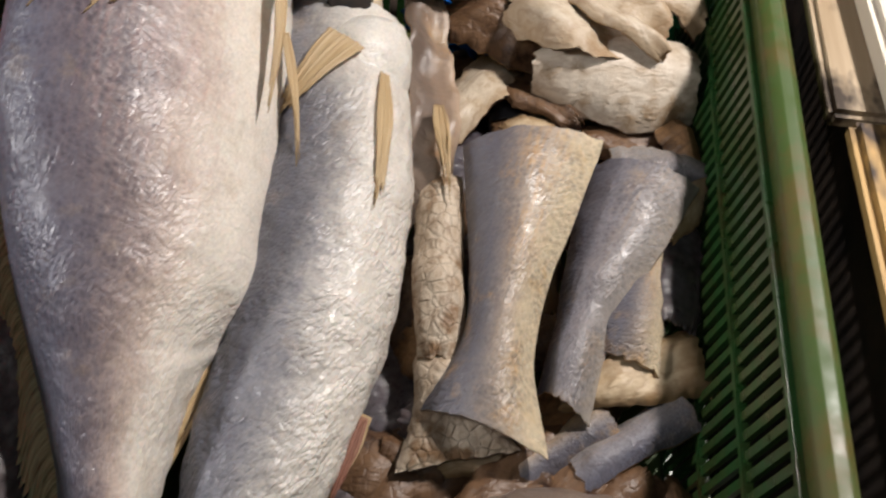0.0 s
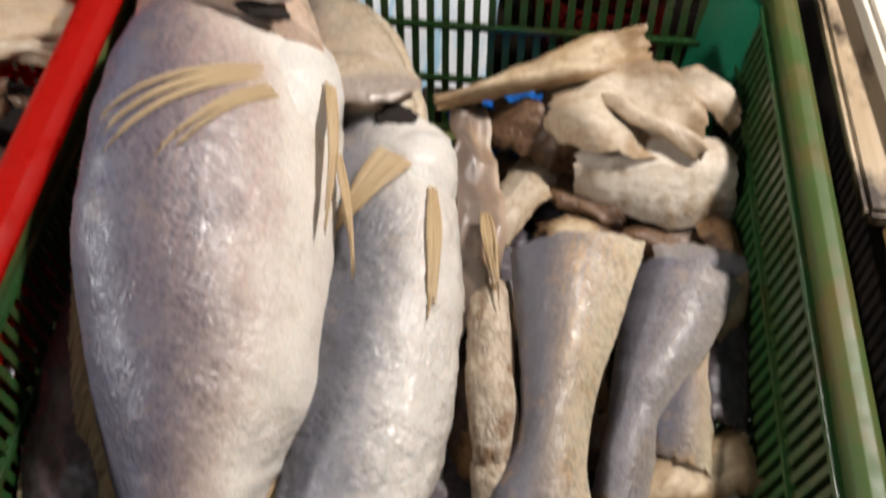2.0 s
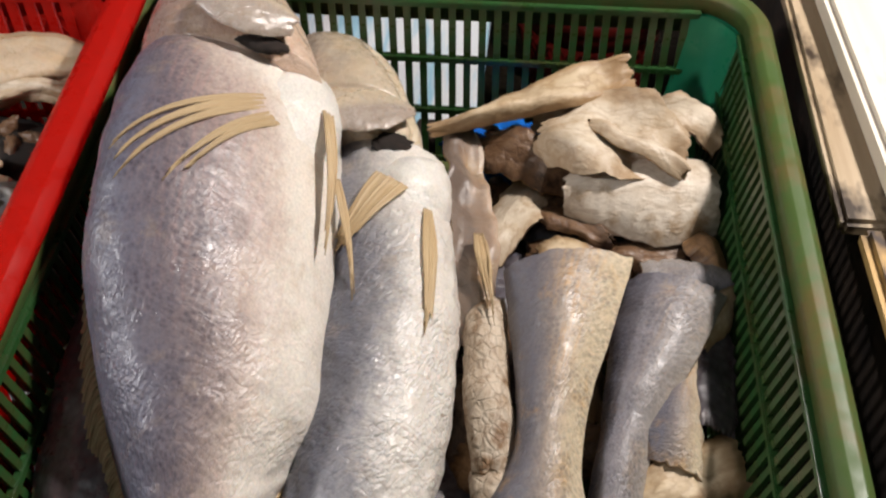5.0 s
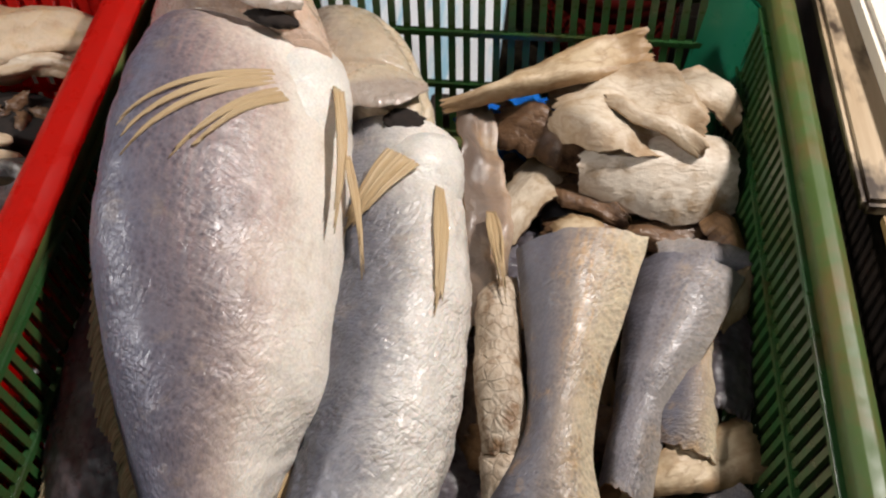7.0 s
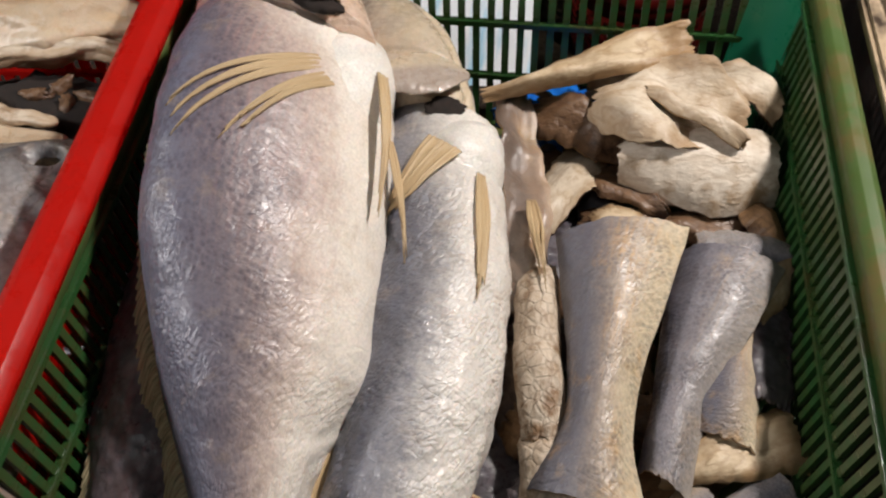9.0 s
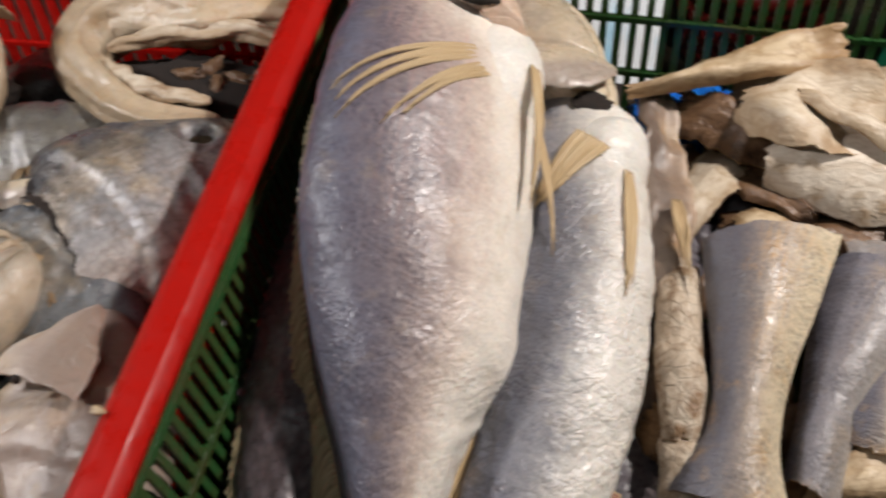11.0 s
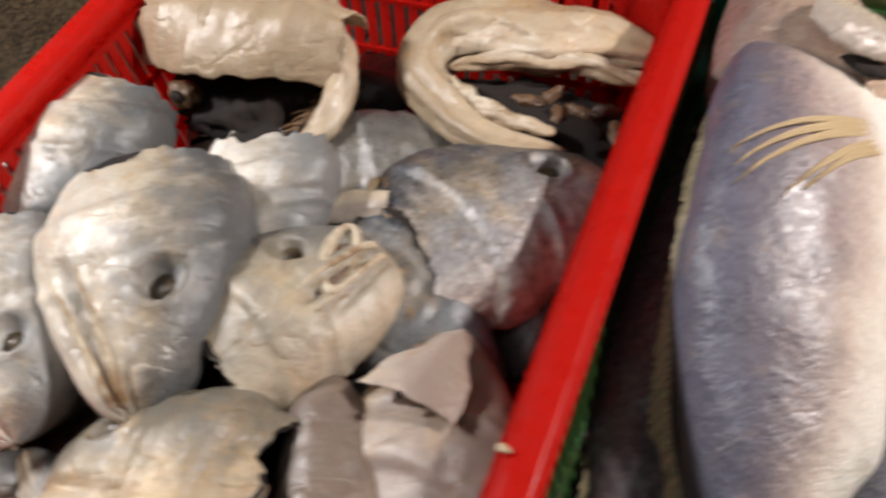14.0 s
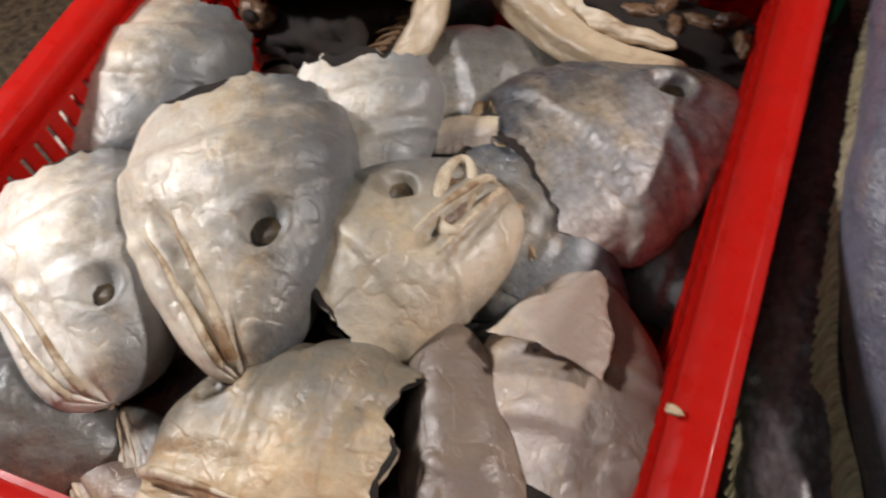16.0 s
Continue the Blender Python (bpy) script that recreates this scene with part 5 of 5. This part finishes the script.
# ---- fish heads in the red basket ----
HEADS = [
    # label, middle, snout, crown, size, skin, seed, options
    ("silver fish head with a round sunken eye lying on its side", (-0.258, 0.393, 0.892), (0.54, 0.84, -0.03), (-0.84, 0.54, 0.10), (0.150, 0.136, 0.07), M_HEADSKIN, 1.0, {"eye": (0.70, 0.22), "mouth": -10, "rag": 0.08}),
    ("large grey fish head with a long closed mouth", (-0.408, 0.229, 0.934), (0.62, -0.78, -0.06), (0.78, 0.62, 0.06), (0.158, 0.130, 0.09), M_HEADPALE, 2.0, {"mouth": -0.30, "eye": (0.60, 0.40)}),
    ("white fish head with a ringed eye beside the basket edge", (-0.478, 0.178, 0.920), (0.76, -0.65, -0.08), (0.65, 0.76, 0.06), (0.132, 0.104, 0.08), M_HEADWHITE, 3.0, {"mouth": -0.45, "blunt": True, "eye": (0.66, 0.30)}),
    ("fish head with dark blue-grey crown partly covered", (-0.544, 0.308, 0.910), (0.13, -0.98, -0.1), (0.9, 0.15, 0.15), (0.125, 0.108, 0.075), M_HEADPALE, 4.0, {"eyes": False, "blunt": True, "mouth": -10}),
    ("pale rounded gill cover of a fish head", (-0.392, 0.313, 0.918), (0.33, -0.92, -0.30), (0.9, 0.3, 0.2), (0.098, 0.096, 0.06), M_HEADWHITE, 5.0, {"eyes": False, "blunt": True, "rag": 0.10, "mouth": -10}),
    ("small cream fish head with an open ringed mouth", (-0.338, 0.266, 0.916), (0.44, 0.90, 0.05), (-0.90, 0.44, 0.10), (0.120, 0.104, 0.07), M_HEADCREAM, 6.0, {"eye": (0.58, 0.36), "mouth": -0.1, "blunt": True}),
    ("white and pinkish gill plate of a fish head", (-0.231, 0.230, 0.893), (-0.14, 0.97, 0.05), (0.97, 0.14, 0.25), (0.135, 0.118, 0.06), M_GILLPLATE, 7.0, {"eyes": False, "mouth": -10}),
    ("narrow fish head seen from above with a dark stripe", (-0.265, 0.172, 0.898), (-0.52, 0.84, 0.12), (0.1, 0.1, 1), (0.150, 0.06, 0.062), M_HEADPINK, 8.0, {"blunt": True, "eyes": False, "mouth": -0.5}),
    ("large yellowish fish head with a ragged cut", (-0.347, 0.134, 0.902), (-0.95, -0.28, 0.05), (-0.28, 0.94, 0.15), (0.122, 0.125, 0.085), M_HEADYELLOW, 9.0, {"rag": 0.14, "blunt": True, "eye": (0.72, 0.80), "mouth": -0.2}),
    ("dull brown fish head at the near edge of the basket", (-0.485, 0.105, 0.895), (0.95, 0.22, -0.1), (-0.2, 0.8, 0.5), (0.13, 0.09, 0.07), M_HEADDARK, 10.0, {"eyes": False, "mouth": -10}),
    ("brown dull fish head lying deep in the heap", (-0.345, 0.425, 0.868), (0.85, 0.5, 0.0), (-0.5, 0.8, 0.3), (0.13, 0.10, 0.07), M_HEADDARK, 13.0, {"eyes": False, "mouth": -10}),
    ("bluish dark fish head between the others", (-0.278, 0.302, 0.884), (0.95, -0.3, -0.1), (0.3, 0.9, 0.3), (0.13, 0.105, 0.06), M_HEADBLUE, 14.0, {"eyes": False, "mouth": -10}),
    ("small cream fish jaw with a half open mouth", (-0.405, 0.115, 0.885), (-0.8, 0.5, 0.3), (0.5, 0.7, 0.4), (0.08, 0.05, 0.04), M_HEADPALE, 15.0, {"eyes": False, "mouth": 0.0}),
    ("pinkish fish head by the near rim of the basket", (-0.400, 0.092, 0.88), (-0.9, 0.2, 0.2), (0.2, 0.8, 0.5), (0.10, 0.06, 0.05), M_HEADPINK, 16.0, {"eyes": False}),
]
for label, at, f, d, size, mat, seed, opt in HEADS:
    made = fish_head(label, at, f, d, size, mat, seed, **opt)
    if seed == 1.0:
        inv = made.matrix_world.inverted()
        for k, (p, w) in enumerate((((-0.322, 0.352, 0.908), 0.020), ((-0.292, 0.312, 0.905), 0.018))):
            torn = keep_part(dried_sheet("torn_edge", "", p, (0.6, -0.75, 0.0), (-0.6, -0.4, 0.7), 0.062, (0.010, w, w, 0.008), M_FLESH, 0.004, 0.004, 0.004, 0.3, 0.008, 304.0 + k, fold=0.004, curl=0.006), "torn_edge", None, "ragged brown torn edge")
            m = torn.matrix_world.copy()
            torn.parent, torn.matrix_local = made, inv @ m
    if seed == 6.0:
        inv = made.matrix_world.inverted()
        turn = axes((0.28, -0.93, 0.02), (0.45, 0.15, 0.9))
        vv, ff, n, k = [], [], 40, 10
        for i in range(n):
            a = 2 * math.pi * i / n
            c = Vector((0.024 * math.cos(a), 0.0085 * math.sin(a), 0.002 * math.cos(2 * a)))
            r = 0.0034 * (1 + 0.25 * math.sin(3 * a + 1))
            for j in range(k):
                g = 2 * math.pi * j / k
                vv.append(inv @ (Vector((-0.317, 0.287, 0.938)) + turn @ (c + Vector((math.cos(a) * r * math.cos(g), math.sin(a) * r * math.cos(g), 1.5 * r * math.sin(g))))))
        for i in range(n):
            for j in range(k):
                a0, a1 = i * k, (i + 1) % n * k
                ff.append((a0 + j, a1 + j, a1 + (j + 1) % k, a0 + (j + 1) % k))
        mesh("mouth_ring", vv, ff, M_LIP, made, "thick cream lips standing open")
        blob("mouth_hollow", made, M_BROWNFLESH, inv @ Vector((-0.317, 0.287, 0.9355)), (0.023, 0.008, 0.004), 6.5, 0.2, inv.to_3x3() @ Vector((0.28, -0.93, 0.02)), inv.to_3x3() @ Vector((0.45, 0.15, 0.9)), 24, "brown hollow of the open mouth")
    if seed == 7.0:
        inv = made.matrix_world.inverted()
        plate = dried_sheet("gill_flap", "", (-0.240, 0.252, 0.9225), (0.12, 1, -0.25), (-0.05, 0.3, 1), 0.058, (0.058, 0.050, 0.030, 0.008), M_GILLPLATE, 0.005, 0.003, 0.003, 0.08, 0.002, 303.0)
        flap_ob = keep_part(plate, "gill_flap", None, "white overlapping flap")
        m = flap_ob.matrix_world.copy()
        flap_ob.parent, flap_ob.matrix_local = made, inv @ m
        blob("hole", made, M_CAVITY_SHADE, inv @ Vector((-0.247, 0.224, 0.935)), (0.0024, 0.0024, 0.0024), 1.0, 0.1, n=12, label="small hole, its shade put in as a near-black bead")
# Filler heads under the heap, most in skin darkened as shade for the gaps.
random.seed(5)
for i in range(14):
    a = random.uniform(0, 6.28)
    fish_head("filler fish head deep in the heap, mostly darkened for shade", (-0.52 + 0.09 * (i % 4) + random.uniform(-0.02, 0.02), 0.15 + 0.11 * (i // 4) + random.uniform(-0.02, 0.02), 0.845), (math.cos(a), math.sin(a), 0), (-math.sin(a), math.cos(a), 0.4), (0.12, 0.085, 0.06), random.choice((M_HEADDARK, M_HEADDARK, M_HEADPINK)), 40.0 + i, eyes=False, mouth=-10)
tagged(dried_sheet("dried_scrap", "small translucent scrap of dried skin", (-0.344, 0.343, 0.915), (1, 0.35, 0.15), (0, -0.3, 1), 0.05, (0.014, 0.024, 0.018), M_TRANSLUCENT, 0.004, 0.0, 0.002, 0.08, 0.004, 70.0), group="fish heads in the red basket")



def gaping_head():
    """A head split wide: hood of skin over a brown cavity, with gill combs and a cheek curling down."""
    top = thing("fishhead", "gaping fish head cut open showing its brown inside", "fish head", group="fish heads in the red basket")

    def shell(name, mat, at, f, d, L, widths, arch, seed, bend=0.0, label="", ripple=0.005, thick=0.007):
        s = dried_sheet(name, label, at, f, d, L, widths, mat, arch, bend, thick, 0.12, ripple, seed)
        ob = s.children[0]
        m = s.matrix_world.copy()
        bpy.data.objects.remove(s)
        ob.name, ob.parent, ob.matrix_world = name, top, m
        if label:
            ob["label"] = label
        return ob
    shell("crown", M_CREAM, (-0.472, 0.428, 0.945), (1, 0.16, 0.03), (0.0, 0.05, 1), 0.160, (0.06, 0.092, 0.10, 0.088, 0.06), 0.034, 201.0, 0.012, "cream skin of the crown")
    band("cheek", top, M_CREAM, ((0, -0.432, 0.476, 0.955, 0.010, 0.014), (0.25, -0.408, 0.446, 0.950, 0.011, 0.016), (0.5, -0.390, 0.411, 0.940, 0.011, 0.016), (0.75, -0.391, 0.380, 0.928, 0.010, 0.013), (1, -0.412, 0.345, 0.912, 0.008, 0.009)), 202.0, "cream cheek curling down", 3, 0.1)
    blob("cavity", top, M_CAVITY_SHADE, (-0.468, 0.415, 0.905), (0.075, 0.045, 0.030), 204.0, 0.3, detail=12, n=40)
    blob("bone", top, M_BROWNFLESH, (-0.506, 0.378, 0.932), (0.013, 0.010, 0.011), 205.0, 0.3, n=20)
    blob("bone_hollow", top, M_CAVITY_SHADE, (-0.505, 0.370, 0.936), (0.006, 0.004, 0.005), 205.0, 0.2, n=14)
    for i in range(14):
        s = i / 13
        x, y = -0.412 + 0.006 * math.sin(3 * s), 0.440 - 0.062 * s
        fin("gill_comb", top, M_GILLCOMB, (x, y, 0.932 - 0.008 * s), (x - 0.020 + 0.006 * math.sin(2.1 * i), y - 0.006, 0.922 - 0.010 * s), 0.0030, 0.0036, (0.3, 0, 1), 0.002, 2)
    top.location = (-0.015, 0.024, -0.024)


gaping_head()


def split_head():
    """A head split along the jaw: two arms of cream skin meeting at the snout, dark between."""
    top = thing("fishhead", "split cream fish head with its dark cavity open", "fish head", group="fish heads in the red basket")

    band("jaw", top, M_CREAM, ((0, -0.200, 0.545, 0.914, 0.010, 0.012), (0.10, -0.251, 0.547, 0.918, 0.022, 0.018), (0.22, -0.287, 0.545, 0.917, 0.027, 0.022), (0.38, -0.329, 0.538, 0.913, 0.026, 0.024), (0.48, -0.360, 0.524, 0.908, 0.023, 0.024), (0.55, -0.369, 0.502, 0.904, 0.019, 0.022), (0.63, -0.357, 0.477, 0.903, 0.017, 0.018), (0.74, -0.327, 0.454, 0.902, 0.017, 0.015), (0.88, -0.287, 0.442, 0.903, 0.014, 0.011), (1, -0.240, 0.445, 0.906, 0.006, 0.005)), 211.0, "cream jaw skin bent in a bow", 6, 0.09, 140, 72)
    band("lip", top, M_PALEFLESH, ((0, -0.205, 0.512, 0.920, 0.005, 0.005), (0.3, -0.252, 0.517, 0.920, 0.008, 0.007), (0.7, -0.305, 0.508, 0.917, 0.007, 0.007), (1, -0.345, 0.492, 0.912, 0.004, 0.004)), 212.0, "", 3, 0.2)
    band("gum", top, M_PALEFLESH, ((0, -0.342, 0.480, 0.909, 0.006, 0.005), (0.5, -0.300, 0.460, 0.909, 0.007, 0.006), (1, -0.250, 0.455, 0.909, 0.004, 0.003)), 213.0, "", 3, 0.2)
    blob("cavity", top, M_CAVITY_SHADE, (-0.276, 0.484, 0.884), (0.075, 0.036, 0.018), 215.0, 0.3, (1, 0.05, 0), detail=10)
    for i in range(6):
        blob("gut", top, M_BROWNFLESH, (-0.285 + 0.014 * i, 0.488 + 0.010 * math.sin(i * 2.1), 0.899), (0.011, 0.005, 0.006), 220.0 + i, 0.5, (math.cos(i), math.sin(i), 0.2), n=16, detail=12)


split_head()

# ---- planks beside the baskets ----
def plank(label, mat, dims, at, bevel=0.004):
    p = tagged(part("wooden_plank", box_bm(*dims, bevel), mat, None), label, "plank")
    p.matrix_world = at
    return p


# Added support; its near-black table colour stands for shade under the planks.
slab("stall_beam", (0.276, 0.42, -0.15, 1.1, 0.76, 0.9335), M_TABLE, "timber beam added under the planks, shade put into its colour", 0.004, "beam")
plank("water-stained wooden plank along the stall side", M_PLANK, (0, 0.05, -0.035, 0.6, -0.012, 0), pose(0.250, 0.45, 0.9465, 0, 0, 0.5), 0.003)
plank("split yellow raw wooden plank along the stall side", M_RAW, (0, 0.06, -0.5, -0.037, -0.012, 0.001), pose(0.258, 0.45, 0.9465, 0, 0, 1.6), 0.004)
plank("white painted plank lying on the stained plank", M_WHITEWOOD, (0, 0.14, -0.10, 0.6, 0, 0.018), pose(0.272, 0.45, 0.9485, 0, 0, 3.0))

# ---- things behind the baskets ----
slab("white_board", (-0.30, 0.035, 0.67, 1.5, 0.745, 0.765), M_BOARD, "white board with pale blue streaks", 0.002, "board")


def bucket():
    top = thing("bucket", "black rubber bucket standing on the white board", "bucket")
    prof = [(0.0, 0.004), (0.098, 0.004), (0.100, 0.0), (0.104, 0.002), (0.125, 0.20), (0.132, 0.203), (0.132, 0.212), (0.121, 0.212), (0.101, 0.012), (0.0, 0.012)]
    verts, faces, n = [], [], 48
    for i in range(n):
        a = 2 * math.pi * i / n
        for r, z in prof:
            verts.append((max(r, 0.001) * math.cos(a), max(r, 0.001) * math.sin(a), z))
    k = len(prof)
    for i in range(n):
        for j in range(k - 1):
            a, b = i * k + j, ((i + 1) % n) * k + j
            faces.append((a, b, b + 1, a + 1))
    mesh("pail", verts, faces, M_BLACK, top)
    top.matrix_world = pose(-0.085, 1.048, 0.766)
    return top


bucket()


def round_basket(label, at, r, h, plastic_mat=M_RED):
    """A round red basket with crossed slats under a broad rolled rim."""
    top = thing("round_basket", label, "basket", at)
    path = [(r * math.cos(2 * math.pi * i / 64), r * math.sin(2 * math.pi * i / 64), math.cos(2 * math.pi * i / 64), math.sin(2 * math.pi * i / 64)) for i in range(64)]
    sweep("rim", path, [(0.0, h), (0.012, h - 0.004), (0.014, h - 0.03), (0.010, h - 0.032), (0.006, h - 0.008), (-0.004, h - 0.006)], plastic_mat, top)
    sweep("band", path, [(0.002, h - 0.005), (0.002, h - 0.075), (-0.002, h - 0.075), (-0.002, h - 0.005)], plastic_mat, top)
    sweep("foot_band", path, [(-0.012, 0.03), (-0.016, 0.0), (-0.020, 0.0), (-0.016, 0.03)], plastic_mat, top)
    hh = h - 0.075 - 0.025
    for lean in (1, -1):
        bm = box_bm(-0.003, 0.003, -0.0015, 0.0015, 0, hh * 1.12)
        me = bpy.data.meshes.new("slat")
        bm.to_mesh(me)
        bm.free()
        me.materials.append(plastic_mat)
        for i in range(44):
            ob = new("slat", me)
            ob.parent = top
            ob.matrix_local = pose(0, 0, 0, 0, 0, 360 * i / 44) @ pose(0, -r + 0.012, 0.026, 5, lean * 26, 0)
    bm = bmesh.new()
    bmesh.ops.create_circle(bm, cap_ends=True, radius=r - 0.018, segments=48)
    bmesh.ops.solidify(bm, geom=bm.faces[:], thickness=0.004)
    part("base", bm, plastic_mat, top)
    return top


round_basket("bright red round plastic basket with crossed slats behind the others", pose(-0.392, 0.902, 0.768), 0.23, 0.17)
round_basket("red plastic basket behind the green basket, coloured dark for shade", pose(0.20, 1.74, 0.001), 0.15, 0.24, M_SHADED_RED)
slab("back_shelf", (-0.70, -0.30, 0.67, 1.5, 0.735, 0.765), M_TABLE, "dark wooden boards behind the baskets", 0.002, "shelf")


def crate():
    # Crate boards take the near-black table colour in place of shade.
    top = thing("crate", "wooden crate behind the green basket, coloured dark for shade", "crate")
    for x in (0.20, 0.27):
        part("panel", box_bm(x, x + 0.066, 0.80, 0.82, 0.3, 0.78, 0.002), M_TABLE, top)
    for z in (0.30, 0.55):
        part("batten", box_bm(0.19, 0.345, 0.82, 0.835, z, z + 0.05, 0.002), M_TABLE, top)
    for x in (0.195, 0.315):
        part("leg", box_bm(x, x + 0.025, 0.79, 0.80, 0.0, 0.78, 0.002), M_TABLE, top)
    return top


crate()
